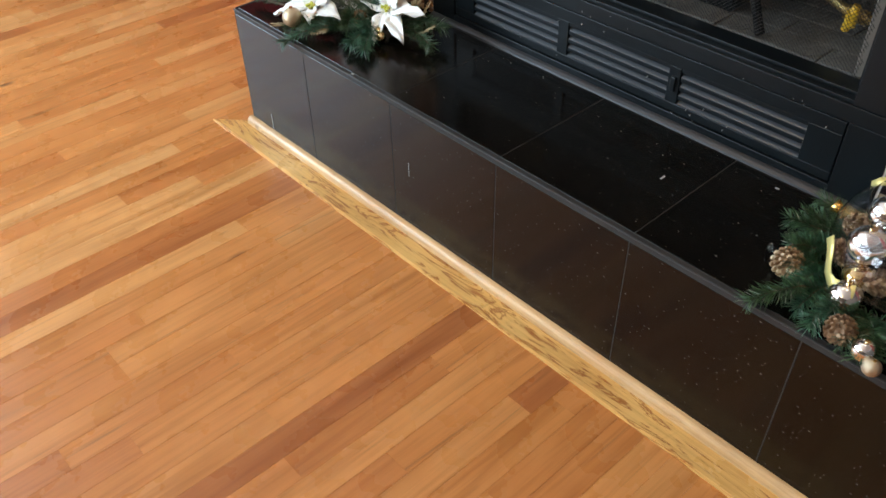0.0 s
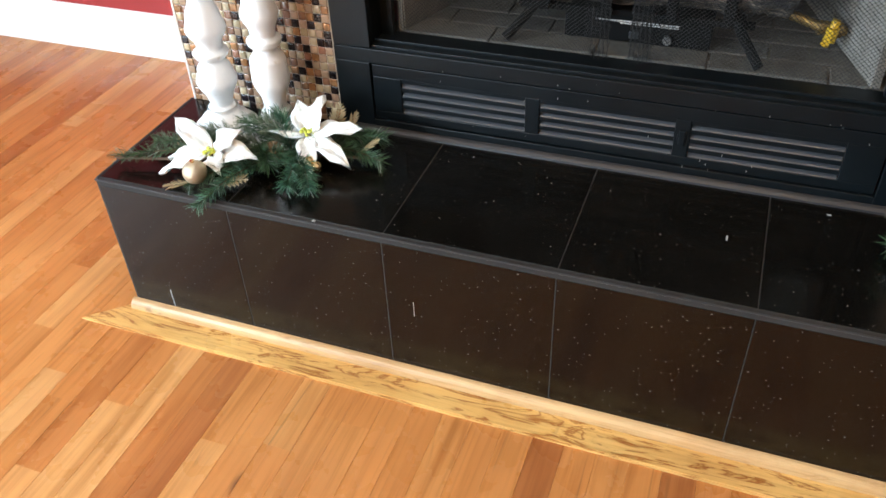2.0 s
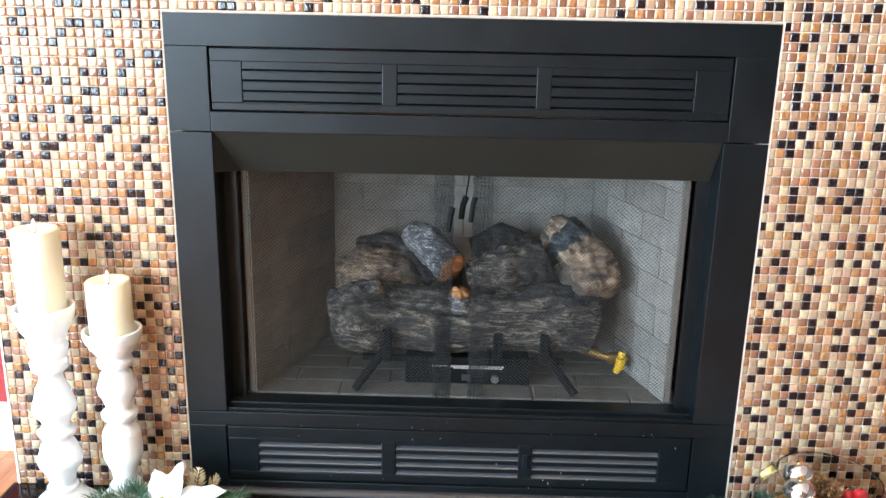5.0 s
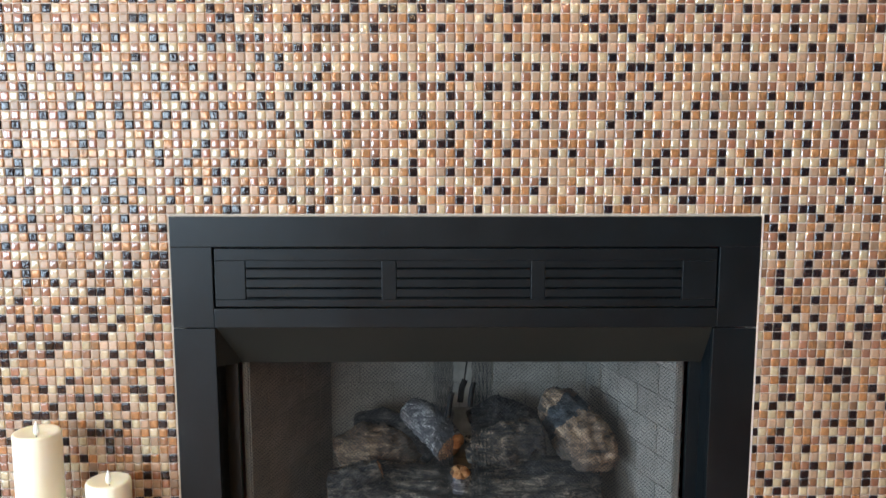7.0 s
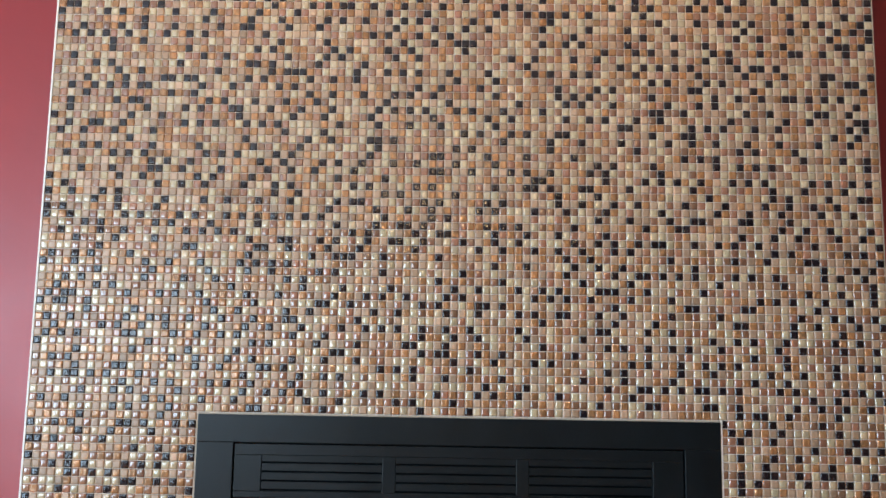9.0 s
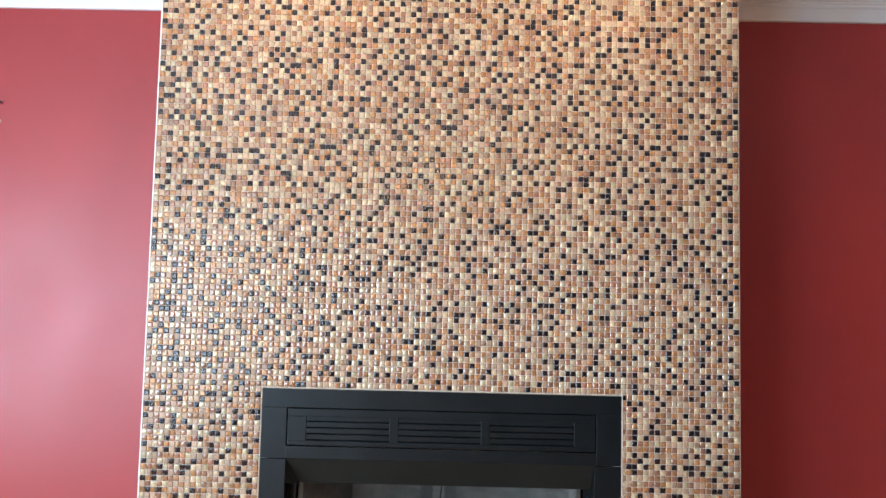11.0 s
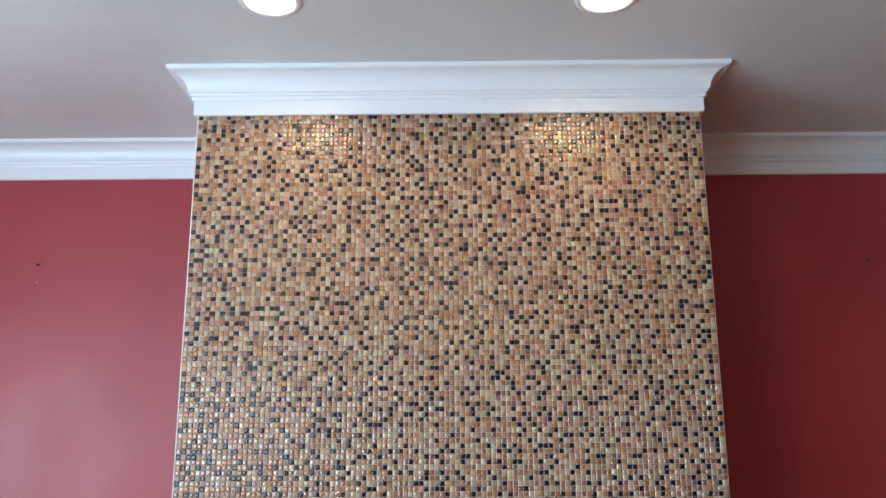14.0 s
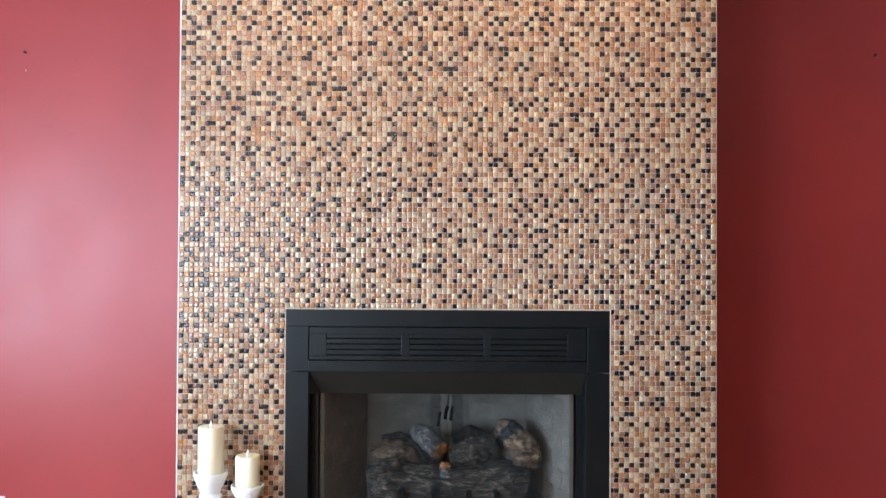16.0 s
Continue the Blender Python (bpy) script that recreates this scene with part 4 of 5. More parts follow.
g.bump(g.noise(g.coords(), 900, 2), 0.7, 0.001)
CHAMP = mat("champagne_glitter", (0.56, 0.45, 0.31), 0.28, 0.7)
g = Graph(CHAMP)
g.bump(g.noise(g.coords(), 1200, 2), 0.8, 0.001)
LEAFGOLD = mat("dull_gold_leaf", (0.40, 0.30, 0.17), 0.4, 0.5)
SILVER = mat("mirror_silver", (0.85, 0.82, 0.79), 0.06, 1.0)
GOLDBALL = mat("mirror_gold", (0.80, 0.56, 0.28), 0.12, 1.0)
BERRY = mat("red_berry", (0.45, 0.012, 0.02), 0.35)
STAMEN = mat("yellow_green_stamens", (0.50, 0.50, 0.06), 0.5)
RIBBON = mat("gold_satin_ribbon", (0.70, 0.58, 0.22), 0.35, 0.3)
CONE = mat("pine_cone_scales", (0.22, 0.12, 0.065), 0.7)
g = Graph(CONE)
g.set("Base Color", g.ramp(g.node("NewGeometry").outputs["Random Per Island"], ((0, (0.12, 0.06, 0.03)), (0.7, (0.28, 0.16, 0.085)), (1, (0.42, 0.28, 0.17)))))
FROSTCONE = mat("frosted_cone_scales", (0.4, 0.28, 0.17), 0.6)
g = Graph(FROSTCONE)
g.set("Base Color", g.ramp(g.node("NewGeometry").outputs["Random Per Island"], ((0, (0.18, 0.095, 0.045)), (0.6, (0.36, 0.22, 0.12)), (1, (0.62, 0.48, 0.32)))))


def sprig(points, n, length, seed, material, parent, spread=0.85, name="sprig"):
    """A pine twig: a thin stem with many pointed needles."""
    rng = random.Random(seed)
    pts = [Vector(p) for p in points]
    bm = tube(pts, 0.0016, 5, 0.6)
    for f in bm.faces:
        f.material_index = 1
    segs = len(pts) - 1
    n = int(n * 1.7)
    for k in range(n):
        t = (k + rng.random()) / n * segs
        i = min(int(t), segs - 1)
        p = pts[i].lerp(pts[i + 1], t - i)
        d = (pts[i + 1] - pts[i]).normalized()
        u = d.cross(Vector((0.2, 0.3, 0.93))).normalized()
        w = d.cross(u)
        a = rng.uniform(0, 2 * math.pi)
        rad = math.cos(a) * u + math.sin(a) * w
        way = (d * rng.uniform(0.35, 1.0) + rad * spread * rng.uniform(0.7, 1.1)).normalized()
        l = length * rng.uniform(0.65, 1.1)
        side = way.cross(Vector((rng.uniform(-1, 1), rng.uniform(-1, 1), rng.uniform(-1, 1)))).normalized() * 0.00055
        up = way.cross(side).normalized() * 0.00045
        b = [bm.verts.new(p + side), bm.verts.new(p - side * 0.5 + up), bm.verts.new(p - side * 0.5 - up)]
        m = [bm.verts.new(v.co + way * l * 0.7) for v in b]
        tip = bm.verts.new(p + way * l + Vector((0, 0, -0.06 * l)))
        for q in range(3):
            j = (q + 1) % 3
            bm.faces.new((b[q], b[j], m[j], m[q]))
            bm.faces.new((m[q], m[j], tip))
    return part(name, bm, (material, TWIG), parent)


def arc(p, q, lift, n=7, wob=0.0, seed=0):
    rng = random.Random(seed)
    p, q = Vector(p), Vector(q)
    return [p.lerp(q, k / (n - 1)) + Vector((rng.uniform(-wob, wob), rng.uniform(-wob, wob), lift * math.sin(math.pi * k / (n - 1)))) for k in range(n)]


def petal(base, tip, width, bend, fold, parent, seed):
    """A pointed cloth petal with a centre fold and a little thickness."""
    rng = random.Random(seed)
    base, tip = Vector(base), Vector(tip)
    d = tip - base
    side = d.cross(Vector((0, -0.35, 0.94))).normalized()
    up = side.cross(d).normalized()
    bm = bmesh.new()
    rows, cols = 10, 7
    grid = []
    for i in range(rows):
        t = i / (rows - 1)
        wv = width * (math.sin(math.pi * min(1, t * 0.94 + 0.06) ** 0.85) ** 0.8) * (1 + 0.10 * math.sin(9 * t + seed))
        if t > 0.72:
            wv = min(wv, width * (1.02 - t) * 2.2 + 0.0012)
        r = []
        for k in range(cols):
            s = k / (cols - 1) * 2 - 1
            p = base + d * t + side * (s * wv / 2) + up * (bend * math.sin(math.pi * t) + fold * abs(s) * wv + 0.0045 * math.sin(5 * s + 9 * t + seed) + 0.003 * math.sin(17 * t + 2 * seed) * s - 0.25 * bend * t * t)
            r.append(p)
        grid.append(r)
    top = [[bm.verts.new(p + up * 0.0005) for p in r] for r in grid]
    bot = [[bm.verts.new(p - up * 0.0005) for p in r] for r in grid]
    for i in range(rows - 1):
        for k in range(cols - 1):
            bm.faces.new((top[i][k], top[i][k + 1], top[i + 1][k + 1], top[i + 1][k]))
            bm.faces.new((bot[i][k], bot[i + 1][k], bot[i + 1][k + 1], bot[i][k + 1]))
    rim = [(0, k) for k in range(cols)] + [(i, cols - 1) for i in range(1, rows)] + [(rows - 1, k) for k in range(cols - 2, -1, -1)] + [(i, 0) for i in range(rows - 2, 0, -1)]
    for (a, b), (c2, e) in zip(rim, rim[1:] + rim[:1]):
        bm.faces.new((top[a][b], bot[a][b], bot[c2][e], top[c2][e]))
    bmesh.ops.recalc_face_normals(bm, faces=bm.faces)
    return part("petal", bm, PETAL, parent, smooth=True)


def poinsettia(parent, centre, tips, seed):
    c = Vector(centre)
    rng = random.Random(seed)
    heart = bmesh.new()
    for k in range(13):
        o = Vector((rng.uniform(-1, 1) * 0.013, rng.uniform(-1, 1) * 0.013, rng.uniform(0.004, 0.014)))
        bmesh.ops.create_icosphere(heart, subdivisions=1, radius=rng.uniform(0.003, 0.005), matrix=Matrix.Translation(c + o))
    fl = part("flower", heart, STAMEN, parent, "white poinsettia with yellow-green stamens", smooth=True)
    for i, (dx, dy, dz, w) in enumerate(tips):
        t = c + Vector((dx, dy, dz)) * 0.9
        w *= 0.82
        b = c + Vector((dx, dy, 0)).normalized() * 0.006
        petal(b, t, w, 0.010, 0.10, fl, seed + i)
    return fl


def ball(r, material, parent, at, name="bauble", cap=True, label=""):
    b = part(name, lathe([(r * math.sin(math.pi * k / 18) if 0 < k < 18 else 0, -r * math.cos(math.pi * k / 18)) for k in range(19)], 28), material, parent, label, smooth=True)
    b.location = at
    if cap:
        part("cap", lathe([(r * 0.2, r * 0.95), (r * 0.2, r * 1.13), (r * 0.06, r * 1.16), (0, r * 1.16)], 14), GOLDBALL, b)
    return b


def cone_mesh(r, h, seed):
    """A pine cone: a core with rings of thick overlapping scales."""
    rng = random.Random(seed)
    bm = lathe([(0, -h / 2), (r * 0.45, -h * 0.4), (r * 0.55, 0), (r * 0.3, h * 0.38), (0, h * 0.45)], 10)
    for k in range(74):
        t = (k + 0.5) / 74
        a = k * 2.39996
        z = -h / 2 + h * t
        rr = r * (math.sin(math.pi * (0.12 + 0.80 * t)) ** 0.7)
        out = Vector((math.cos(a), math.sin(a), 0.55 - 0.2 * (1 - t)))
        out.normalize()
        sd = Vector((-math.sin(a), math.cos(a), 0))
        nn = out.cross(sd)
        base = Vector((math.cos(a) * rr * 0.35, math.sin(a) * rr * 0.35, z - 0.1 * h))
        l, w, th = rr * 0.85, r * 0.36 * rng.uniform(0.85, 1.1), r * 0.07
        v = []
        for f, ww, t2 in ((0, 0.45, 0.8), (0.65, 1.0, 1.0), (1.0, 0.55, 1.4)):
            for s in (-1, 1):
                for q in (-1, 1):
                    v.append(bm.verts.new(base + out * l * f + sd * s * w * ww / 2 + nn * q * th * t2))
        for i in (0, 4):
            for f in ((0, 2, 6, 4), (1, 5, 7, 3), (0, 4, 5, 1), (2, 3, 7, 6)):
                bm.faces.new([v[i + j] for j in f])
        bm.faces.new([v[j] for j in (8, 10, 11, 9)])
    bmesh.ops.recalc_face_normals(bm, faces=bm.faces)
    return bm


def cone(parent, m, r, h, seed, material, label=""):
    o = part("pine_cone", cone_mesh(r, h, seed), material, parent, label)
    o.matrix_local = m
    return o


def glitter_leaf(parent, m, n, size, material, seed):
    """A flat fern-like spray of small glittering leaflets."""
    rng = random.Random(seed)
    bm = tube(((0, 0, 0), (0, size * 0.5, size * 0.02), (0, size, 0)), 0.0012, 5)
    for k in range(n):
        t = (k + 1) / (n + 1)
        for s in (-1, 1):
            l = size * 0.42 * math.sin(math.pi * (0.25 + 0.7 * t)) * rng.uniform(0.8, 1.15)
            a = radians(48)
            p = Vector((0, size * t, 0))
            way = Vector((s * math.sin(a), math.cos(a), rng.uniform(-0.1, 0.15)))
            sd = way.cross(Vector((0, 0, 1))).normalized() * l * 0.13
            q = [p, p + way * l * 0.5 + sd, p + way * l, p + way * l * 0.5 - sd]
            hi = [bm.verts.new(x + Vector((0, 0, 0.0006))) for x in q]
            lo = [bm.verts.new(x - Vector((0, 0, 0.0006))) for x in q]
            bm.faces.new(hi)
            bm.faces.new(lo[::-1])
            for i in range(4):
                bm.faces.new((hi[i], lo[i], lo[(i + 1) % 4], hi[(i + 1) % 4]))
    bmesh.ops.recalc_face_normals(bm, faces=bm.faces)
    o = part("leaf_spray", bm, material, parent, "glittering champagne leaf spray")
    o.matrix_local = m
    return o


# garland with two white poinsettias, at the candle holders' feet
gl = thing("poinsettia_garland", "artificial pine garland with two white poinsettias and gold baubles", "garland", (-0.62, -0.2, HT))
gx, gy, gz = 0.62, 0.2, -HT


def loc(x, y, z):
    return (x + gx, y + gy, z + gz)


Z = HT + 0.018
twigs = [((-0.62, -0.19, Z), (-0.885, -0.275, Z + 0.004), GREEN, 0.026), ((-0.64, -0.20, Z), (-0.845, -0.205, Z + 0.006), GREEN, 0.028), ((-0.60, -0.2, Z), (-0.655, -0.352, Z - 0.012), TEAL, 0.026),
         ((-0.58, -0.2, Z), (-0.70, -0.31, Z), GREEN, 0.026), ((-0.55, -0.17, Z), (-0.475, -0.255, Z), TEAL, 0.032), ((-0.55, -0.16, Z), (-0.52, -0.262, Z), TEAL, 0.030),
         ((-0.54, -0.14, Z), (-0.385, -0.145, Z + 0.006), GREEN, 0.030), ((-0.54, -0.13, Z), (-0.400, -0.090, Z + 0.020), GREEN, 0.030), ((-0.62, -0.18, Z), (-0.575, -0.225, Z + 0.012), GREEN, 0.030),
         ((-0.60, -0.17, Z), (-0.745, -0.168, Z + 0.022), OLIVE, 0.036), ((-0.58, -0.15, Z + 0.01), (-0.635, -0.130, Z + 0.040), OLIVE, 0.038), ((-0.60, -0.15, Z + 0.01), (-0.67, -0.135, Z + 0.030), GREEN, 0.036),
         ((-0.57, -0.15, Z), (-0.60, -0.12, Z + 0.05), TEAL, 0.036), ((-0.62, -0.19, Z), (-0.52, -0.19, Z + 0.004), GREEN, 0.030), ((-0.66, -0.2, Z), (-0.76, -0.19, Z + 0.02), GREEN, 0.030)]
for i, (a, b, m, l) in enumerate(twigs):
    sprig([Vector(loc(*p)) for p in arc(a, b, 0.014, 7, 0.004, i)], 240, l, 50 + i, m, gl)
part("stem", tube([loc(-0.885, -0.275, Z), loc(-0.75, -0.24, Z), loc(-0.62, -0.19, Z), loc(-0.5, -0.15, Z), loc(-0.39, -0.13, Z)], 0.003, 8), TWIG, gl)
poinsettia(gl, loc(-0.688, -0.238, 0.370), ((-0.112, 0.045, 0.044, 0.056), (0.050, 0.050, 0.040, 0.056), (0.102, 0.010, 0.004, 0.058), (0.045, -0.046, -0.010, 0.044), (-0.100, -0.020, -0.016, 0.034), (-0.098, -0.062, -0.028, 0.042)), 7)
poinsettia(gl, loc(-0.536, -0.136, 0.378), ((-0.168, 0.004, 0.000, 0.050), (-0.040, 0.045, 0.056, 0.050), (0.022, 0.050, 0.074, 0.050), (0.120, 0.018, 0.026, 0.050), (0.122, -0.058, -0.022, 0.050), (0.044, -0.092, -0.040, 0.054)), 21)
ball(0.0225, CHAMP, gl, loc(-0.688, -0.298, 0.368), label="champagne glitter bauble")
for bx, by, bz, br in ((-0.508, -0.190, 0.358, 0.010), (-0.492, -0.196, 0.352, 0.011), (-0.515, -0.200, 0.345, 0.009)):
    ball(br, GOLDBALL, gl, loc(bx, by, bz), "gold_berry", False, "small gold berry")
cone(gl, pose(*loc(-0.775, -0.190, 0.358), 30, 20, 0), 0.020, 0.046, 1, CONE)
cone(gl, pose(*loc(-0.590, -0.180, 0.360), -60, 20, 40), 0.016, 0.036, 2, CONE)
for i, (px, py, pz, rx, ry, rz, sz, n) in enumerate(((-0.655, -0.285, 0.345, 8, 0, -80, 0.075, 6), (-0.70, -0.30, 0.343, -5, 10, 110, 0.065, 6), (-0.500, -0.10, 0.365, 62, 0, -12, 0.075, 8), (-0.480, -0.10, 0.36, 55, 0, -45, 0.07, 8), (-0.425, -0.14, 0.365, 30, 0, -60, 0.05, 6))):
    glitter_leaf(gl, pose(*loc(px, py, pz), rx, ry, rz), n, sz * 0.85, LEAFGOLD, i)

# glass bowl of ornaments in a pine wreath
GLASS = mat("clear_glass", (1, 1, 1), 0.0)
GLASS.node_tree.nodes["Principled BSDF"].inputs["Transmission Weight"].default_value = 1.0
GLASS.node_tree.nodes["Principled BSDF"].inputs["IOR"].default_value = 1.08
GLASS.node_tree.nodes["Principled BSDF"].inputs["Coat Weight"].default_value = 0.6
GLASS.node_tree.nodes["Principled BSDF"].inputs["Coat Roughness"].default_value = 0.01
BX, BY = 0.672, -0.150
prof = [(0, 0.003), (0.060, 0.003), (0.070, 0.006), (0.095, 0.025), (0.116, 0.055), (0.124, 0.082), (0.122, 0.105), (0.112, 0.128), (0.099, 0.143), (0.091, 0.151), (0.0895, 0.154)]
inner = [(r - 0.0014 if r > 0.01 else 0, z + (0.004 if z < 0.03 else 0)) for r, z in prof[:-1]][::-1]
bowl = thing("glass_bowl", "round clear glass bowl filled with ornaments and cones", "bowl", (BX, BY, HT))
part("bowl", lathe(prof + [(0.0885, 0.1555), (0.0875, 0.154)] + inner, 56), GLASS, bowl, smooth=True)
rng = random.Random(77)
inside = [(-0.042, 0.030, 0.139, 0.027, SILVER), (-0.057, -0.018, 0.131, 0.0275, SILVER), (-0.054, -0.066, 0.104, 0.0285, SILVER), (0.060, -0.020, 0.086, 0.0195, SILVER), (0.049, -0.056, 0.073, 0.017, SILVER), (0.088, -0.032, 0.064, 0.0165, SILVER), (0.020, -0.076, 0.055, 0.016, SILVER), (0.055, -0.075, 0.044, 0.016, SILVER),
          (0.006, -0.020, 0.101, 0.016, GOLDBALL), (0.030, -0.020, 0.092, 0.012, GOLDBALL), (0.0, 0.05, 0.06, 0.03, GOLDBALL), (-0.06, 0.03, 0.06, 0.030, GOLDBALL), (-0.048, -0.076, 0.052, 0.022, GOLDBALL), (0.066, 0.050, 0.086, 0.0125, BERRY), (0.087, 0.046, 0.090, 0.0135, BERRY), (0.02, 0.0, 0.05, 0.028, GOLDBALL)]
for x, y, z, r, m in inside:
    o = thing("bauble", {"mirror_silver": "shiny silver glass bauble in the bowl", "mirror_gold": "shiny gold bauble in the bowl", "red_berry": "small red ball in the bowl"}[m.name], "bauble", (BX + x, BY + y, HT + z), "baubles in the bowl")
    ball(r, m, o, (0, 0, 0), "ball")
for i, (x, y, z, rx, ry) in enumerate(((-0.088, -0.020, 0.094, 40, 30), (0.034, 0.050, 0.101, 60, -20), (-0.085, -0.045, 0.058, 90, 10), (-0.016, -0.078, 0.064, 80, 40), (0.014, -0.058, 0.078, 20, 80), (0.008, 0.056, 0.108, 10, 60))):
    o = tagged(link("pine_cone", cone_mesh(0.018, 0.040, 30 + i), CONE), "small brown pine cone inside the glass bowl", "pine cone", "cones in the bowl")
    o.matrix_world = pose(BX + x, BY + y, HT + z, rx, ry, 40 * i)

wr = thing("pine_wreath", "artificial pine wreath with cones, baubles and ribbon round the glass bowl", "wreath", (BX, BY, HT))
rng = random.Random(9)
ring = []
for k in range(25):
    a = 2 * math.pi * k / 24
    ring.append((0.135 * math.cos(a), 0.118 * math.sin(a), 0.022))
part("stem", tube(ring, 0.004, 8, caps=False), TWIG, wr)
for k in range(30):
    a = 2 * math.pi * k / 30
    if 0.15 < math.sin(a) and abs(math.cos(a)) < 0.75:
        out = 0.02
    else:
        out = rng.uniform(0.03, 0.062)
    p = Vector((0.120 * math.cos(a), 0.105 * math.sin(a), 0.020))
    d = Vector((math.cos(a + 0.7), math.sin(a + 0.7), rng.uniform(-0.05, 0.45))) * (out + 0.02)
    q = p + d
    q.y = min(q.y, 0.128)
    q.z = max(q.z, 0.012)
    sprig(arc(p, q, 0.008, 5, 0.004, k), 170, 0.027, 200 + k, rng.choice((GREEN, GREEN, TEAL)), wr, 0.9)
for i, (x, y, z, sx, sy) in enumerate(((-0.168, 0.03, 0.02, -1, 0.3), (-0.150, -0.03, 0.03, -1, -0.3), (-0.145, -0.185, 0.014, -0.4, -1), (-0.06, -0.175, 0.018, 0.3, -1), (0.02, -0.18, 0.018, 0.2, -1))):
    sprig(arc((x * 0.6, y * 0.6, 0.03), (x, y, z), 0.01, 6, 0.004, i), 200, 0.028, 300 + i, (GREEN, TEAL)[i % 2], wr, 0.9)
cone(wr, pose(0.523 - BX + 0.004, -0.234 - BY, 0.024, 75, 15, 20), 0.0225, 0.036, 5, FROSTCONE, "frosted tan pine cone")
cone(wr, pose(0.652 - BX, -0.312 - BY, 0.026, 60, 10, 0), 0.020, 0.044, 6, CONE)
cone(wr, pose(0.800 - BX, -0.245 - BY, 0.034, 70, -20, 0), 0.028, 0.052, 7, CONE)
ball(0.025, SILVER, wr, (0.628 - BX, -0.262 - BY, 0.040), label="shiny champagne-silver bauble")
ball(0.017, SILVER, wr, (0.692 - BX, -0.325 - BY, 0.026), label="shiny champagne-silver bauble")
ball(0.013, CHAMP, wr, (0.712 - BX, -0.338 - BY, 0.018), label="champagne glitter bauble")


def ribbon(points, width, name, parent):
    bm = bmesh.new()
    pts = [Vector(p) for p in points]
    rows = []
    for k, p in enumerate(pts):
        d = (pts[min(k + 1, len(pts) - 1)] - pts[max(k - 1, 0)]).normalized()
        s = d.cross(Vector((0.75, 0.55, -0.25))).normalized() * width / 2
        n2 = d.cross(s).normalized() * 0.0006
        rows.append([bm.verts.new(p + s + n2), bm.verts.new(p - s + n2), bm.verts.new(p - s - n2), bm.verts.new(p + s - n2)])
    for a, b in zip(rows, rows[1:]):
        for q in range(4):
            bm.faces.new((a[q], a[(q + 1) % 4], b[(q + 1) % 4], b[q]))
    bm.faces.new(rows[0])
    bm.faces.new(rows[-1][::-1])
    bmesh.ops.recalc_face_normals(bm, faces=bm.faces)
    return part(name, bm, RIBBON, parent, "gold satin ribbon", smooth=True)


ribbon([(-0.100, -0.082, 0.101), (-0.090, -0.094, 0.090), (-0.085, -0.100, 0.074), (-0.080, -0.103, 0.058), (-0.068, -0.110, 0.050), (-0.050, -0.117, 0.054), (-0.032, -0.122, 0.064)], 0.019, "ribbon", wr)
ribbon([(0.120, -0.075, 0.050), (0.135, -0.085, 0.060), (0.150, -0.092, 0.062), (0.165, -0.100, 0.055)], 0.015, "ribbon", wr)
ribbon([(-0.106, 0.034, 0.130), (-0.096, 0.032, 0.143), (-0.084, 0.036, 0.148)], 0.014, "ribbon", wr)
gift = bmesh.new()
tube(((-0.045, 0, 0), (0.045, 0, 0)), 0.0165, 16, bm=gift)
for s in (-1, 1):
    tube(((s * 0.045, 0, 0), (s * 0.052, 0, 0), (s * 0.066, 0, 0.002)), 0.006, 12, 2.6, bm=gift)
gf = part("wrapped_cracker", gift, mat("gold_foil_paper", (0.72, 0.42, 0.12), 0.22, 0.85), wr, "small cracker wrapped in gold foil", smooth=True)
gf.matrix_local = pose(0.569 - BX, -0.092 - BY, 0.046, 0, 4, -4) @ Matrix.Scale(0.78, 4)

bead = thing("glass_bead", "small clear faceted acrylic bead lying on the hearth", "bead", (0.484, -0.204, HT + 0.0009))
part("drop", lathe([(0, 0), (0.004, 0.001), (0.0062, 0.005), (0.0058, 0.009), (0.003, 0.013), (0, 0.0145)], 8), GLASS, bead)
part("cap", lathe([(0.0016, 0.0135), (0.0022, 0.0145), (0.0022, 0.017), (0, 0.018)], 8), SILVER, bead)

# ---- mosaic ----
P = 0.01685
NC = round((BR - BL) / P)
NR = int((2.690 - (HT + 0.001)) / P) + 1
GAP = 0.0007


def tile_rects():
    """The mosaic's tiles, cut where they meet the surround."""
    for i in range(NC):
        for k in range(NR):
            x0, x1 = BL + i * P + GAP, BL + (i + 1) * P - GAP
            z0, z1 = FT + 0.004 + (k - 56) * P + GAP, FT + 0.004 + (k - 55) * P - GAP
            z0, z1 = max(z0, HT + 0.001), min(z1, 2.695)
            if z1 < FT + 0.004 and x1 > FL - 0.004 and x0 < FR + 0.004:
                if x0 < FL - 0.004:
                    x1 = FL - 0.004
                elif x1 > FR + 0.004:
                    x0 = FR + 0.004
                else:
                    continue
            if x1 - x0 > 0.002 and z1 - z0 > 0.002:
                yield i, k, x0, x1, z0, z1


ACROSS, UP = (-1, -0.6, -0.2, 0.2, 0.6, 1), (-1, -0.6, 0.6, 1)


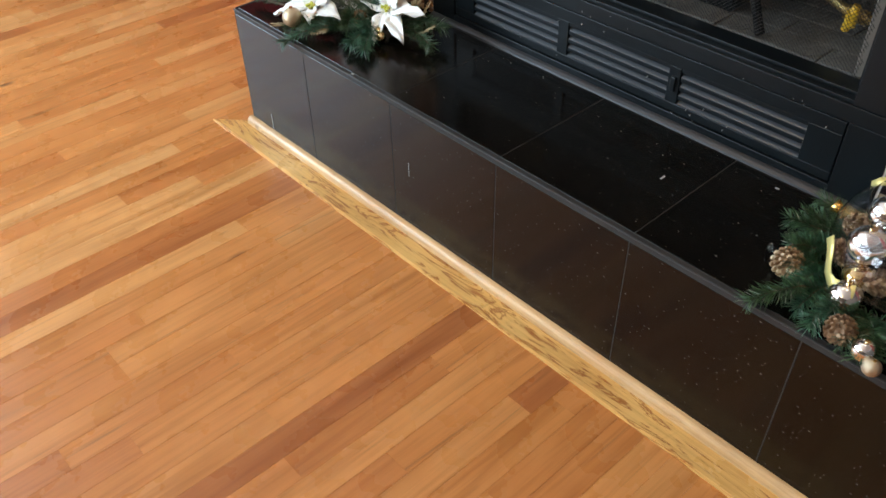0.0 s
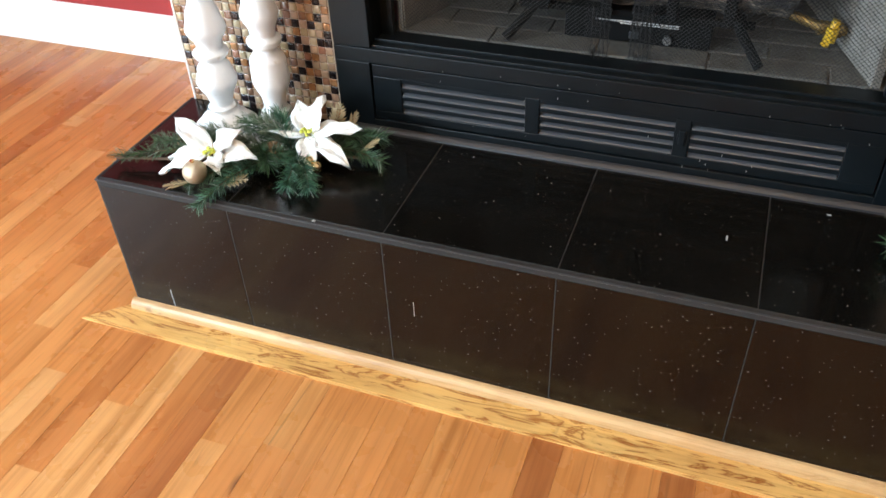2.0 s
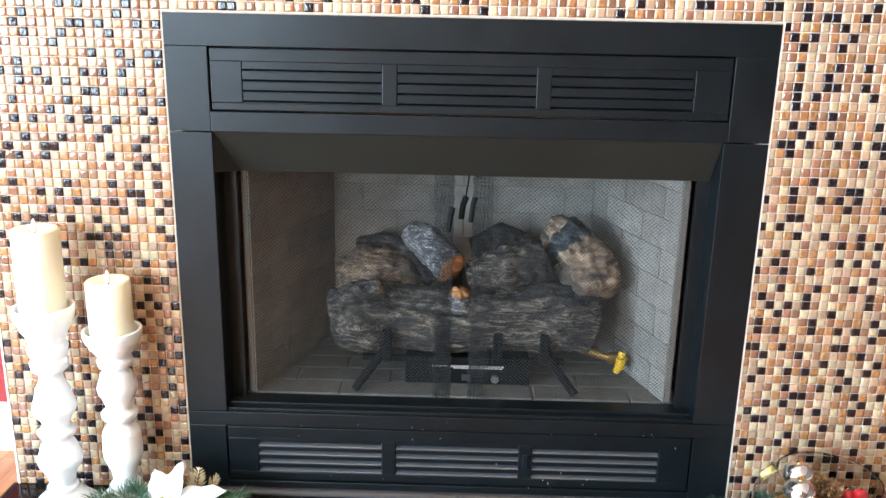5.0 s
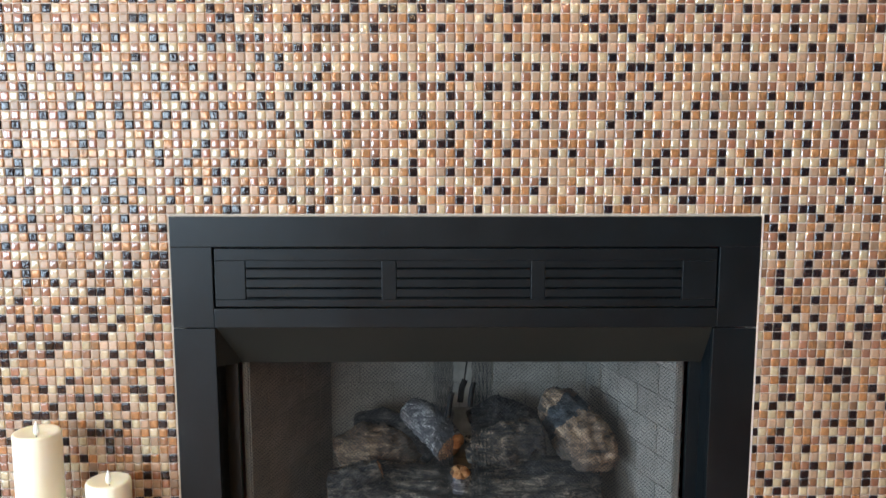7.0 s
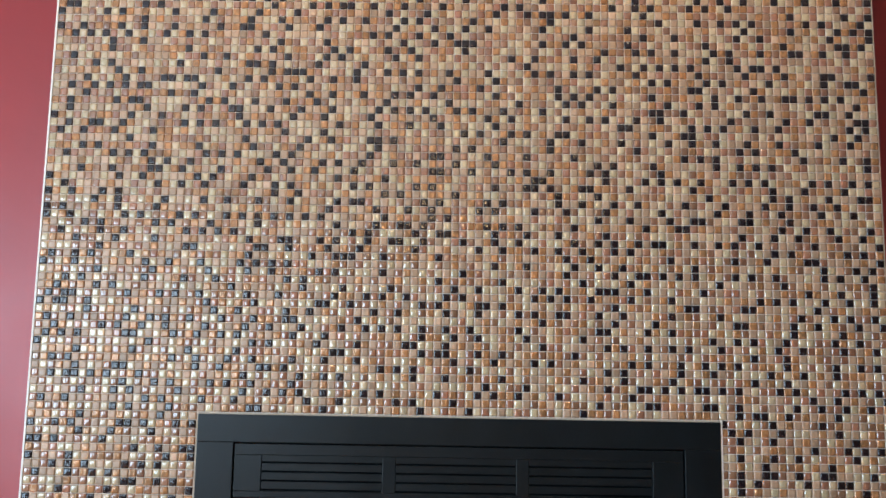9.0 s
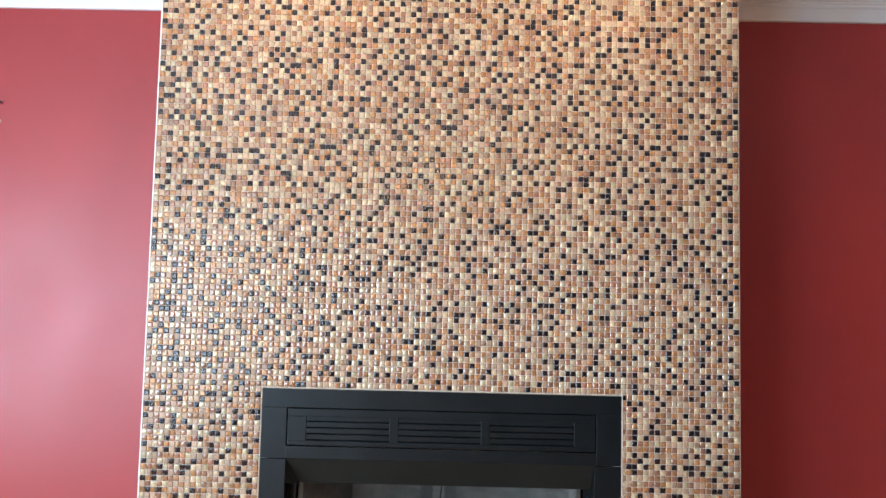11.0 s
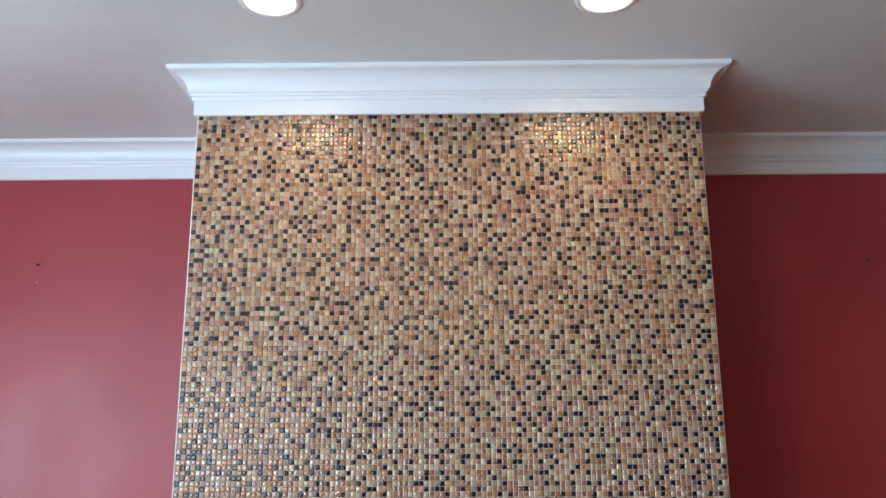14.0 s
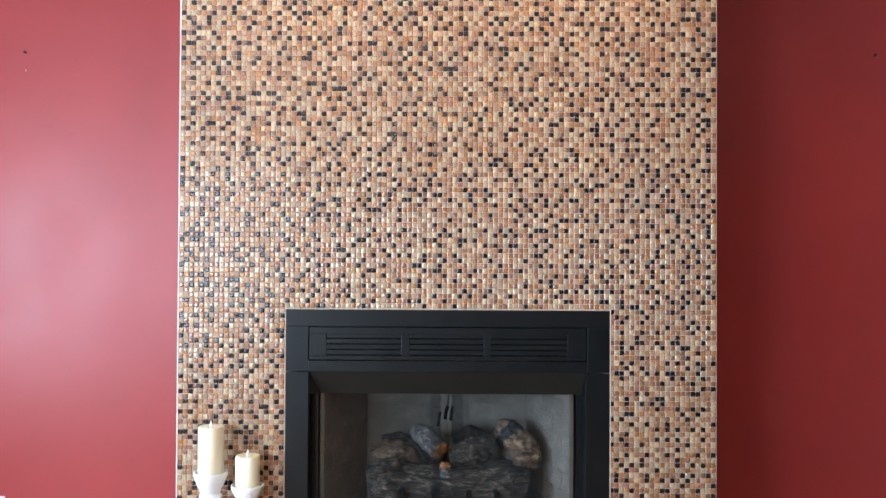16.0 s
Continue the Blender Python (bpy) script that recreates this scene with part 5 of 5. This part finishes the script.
def tile_verts(x0, x1, z0, z1, tx=0.0, tz=0.0, bulge=0.0003):
    """A pillowed tile: a curved front of six by four points and four corners behind."""
    cx, cz, hx, hz = (x0 + x1) / 2, (z0 + z1) / 2, (x1 - x0) / 2, (z1 - z0) / 2
    v = []
    for w in UP:
        for u in ACROSS:
            v.append((cx + hx * u, -0.0006 + bulge * (0.85 * abs(u) ** 2.2 + 0.35 * w ** 4) + hx * u * tx + hz * w * tz, cz + hz * w))
    return v + [(x0, 0.0045, z0), (x1, 0.0045, z0), (x1, 0.0045, z1), (x0, 0.0045, z1)]


TILE_FACES = [(6 * j + i, 6 * j + i + 1, 6 * j + i + 7, 6 * j + i + 6) for j in range(3) for i in range(5)]
TILE_FACES += [(24, 25, 5, 4, 3, 2, 1, 0), (25, 26, 23, 17, 11, 5), (26, 27, 18, 19, 20, 21, 22, 23), (27, 24, 0, 6, 12, 18)]
SMOOTH = [True] * 15 + [False] * 4
rng = random.Random(11)
WEIGHTS = (0.185, 0.21, 0.215, 0.24, 0.15)
kind_of = {}


def pick_kind(i, k):
    """A kind of tile, seldom the same as its neighbours."""
    near = [kind_of.get(q) for q in ((i - 1, k), (i, k - 1), (i - 1, k - 1), (i - 1, k + 1))]
    w = [v * (0.22 if q in near[:2] else 0.7 if q in near else 1.0) for q, v in enumerate(WEIGHTS)]
    kind_of[(i, k)] = rng.choices(range(5), w)[0]
    return kind_of[(i, k)]


verts, faces, slots = [], [], []
single = []
for m, h in zip(TILES, BULGE):
    me1 = bpy.data.meshes.new("tile")
    me1.from_pydata(tile_verts(-P / 2 + GAP, P / 2 - GAP, -P / 2 + GAP, P / 2 - GAP, 0, 0, h), [], TILE_FACES)
    me1.materials.append(m)
    me1.polygons.foreach_set("use_smooth", SMOOTH)
    single.append(me1)
for i, k, x0, x1, z0, z1 in tile_rects():
    full = abs(x1 - x0 - P + 2 * GAP) < 1e-6 and abs(z1 - z0 - P + 2 * GAP) < 1e-6
    jx, jz = rng.gauss(0, 0.010), rng.gauss(0, 0.010)
    q = pick_kind(i, k)
    if 42 <= i < 62 and 60 <= k < 75 and full:
        o = new("tile", single[q])
        o.parent = breast
        o.location = ((x0 + x1) / 2, 0, (z0 + z1) / 2)
        o.rotation_euler = (jx, 0, jz)
        continue
    n = len(verts)
    verts += tile_verts(x0, x1, z0, z1, jx, jz, BULGE[q])
    faces += [tuple(n + v for v in f) for f in TILE_FACES]
    slots += [q] * 19
me = bpy.data.meshes.new("tile_field")
me.from_pydata(verts, [], faces)
for m in TILES:
    me.materials.append(m)
me.polygons.foreach_set("material_index", slots)
me.polygons.foreach_set("use_smooth", SMOOTH * (len(slots) // 19))
field = new("tile_field", me)
field.parent = breast
tagged(field, "small glass and stone mosaic tiles in brown, cream, gold and black", kind="stuff")

# ---- floor ----
TF = [(0, 1, 5, 4), (1, 2, 6, 5), (2, 3, 7, 6), (3, 0, 4, 7), (4, 5, 9, 8), (5, 6, 10, 9), (6, 7, 11, 10), (7, 4, 8, 11), (8, 9, 10, 11)]
floor = tagged(thing("floor", "glossy honey-coloured oak strip floor", "floor"), kind="structure")
part("subfloor", boxes((WEST, EAST, SOUTH, NORTH, -0.06, -0.014)), SUB, floor)
PW = 0.057
LENS_P = (0.34, 0.52, 0.74, 0.95, 1.2, 1.5)
plank_meshes = []


def plank_verts(w, l):
    g, b = 0.0001, 0.0004
    x, y = w / 2 - g, l / 2
    return [(-x, -y, -0.014), (x, -y, -0.014), (x, y, -0.014), (-x, y, -0.014), (-x, -y + 0.00001, -b), (x, -y + 0.00001, -b), (x, y - 0.00001, -b), (-x, y - 0.00001, -b),
            (-x + b, -y + 0.00002, 0), (x - b, -y + 0.00002, 0), (x - b, y - 0.00002, 0), (-x + b, y - 0.00002, 0)]


for l in LENS_P:
    me = bpy.data.meshes.new("plank")
    me.from_pydata(plank_verts(PW, l), [], TF)
    me.materials.append(FLOORWOOD)
    plank_meshes.append(me)
rng = random.Random(23)
verts, faces = [], []
count = 0
cols = int((EAST - WEST) / PW) + 1
for i in range(cols):
    x = WEST + (i + 0.5) * PW
    if x + PW / 2 > EAST:
        continue
    y = SOUTH - rng.uniform(0, 0.6)
    while y < NORTH:
        q = rng.randrange(6)
        l = LENS_P[q]
        a, b = max(y, SOUTH), min(y + l, NORTH)
        if b - a > 0.03:
            near = -1.75 < x < 0.55 and b > -1.35 and a < 0.6
            if near and a == y and b == y + l and count < 300:
                o = new("plank", plank_meshes[q])
                o.parent, o.location = floor, (x, (a + b) / 2, 0)
                count += 1
            else:
                n = len(verts)
                verts += [(x + u, (a + b) / 2 + v, w) for u, v, w in plank_verts(PW, b - a)]
                faces += [tuple(n + q2 for q2 in f) for f in TF]
        y += l
me = bpy.data.meshes.new("plank_field")
me.from_pydata(verts, [], faces)
me.materials.append(FLOORWOOD)
field = new("plank_field", me)
field.parent = floor
tagged(field, "oak floor strips", kind="stuff")
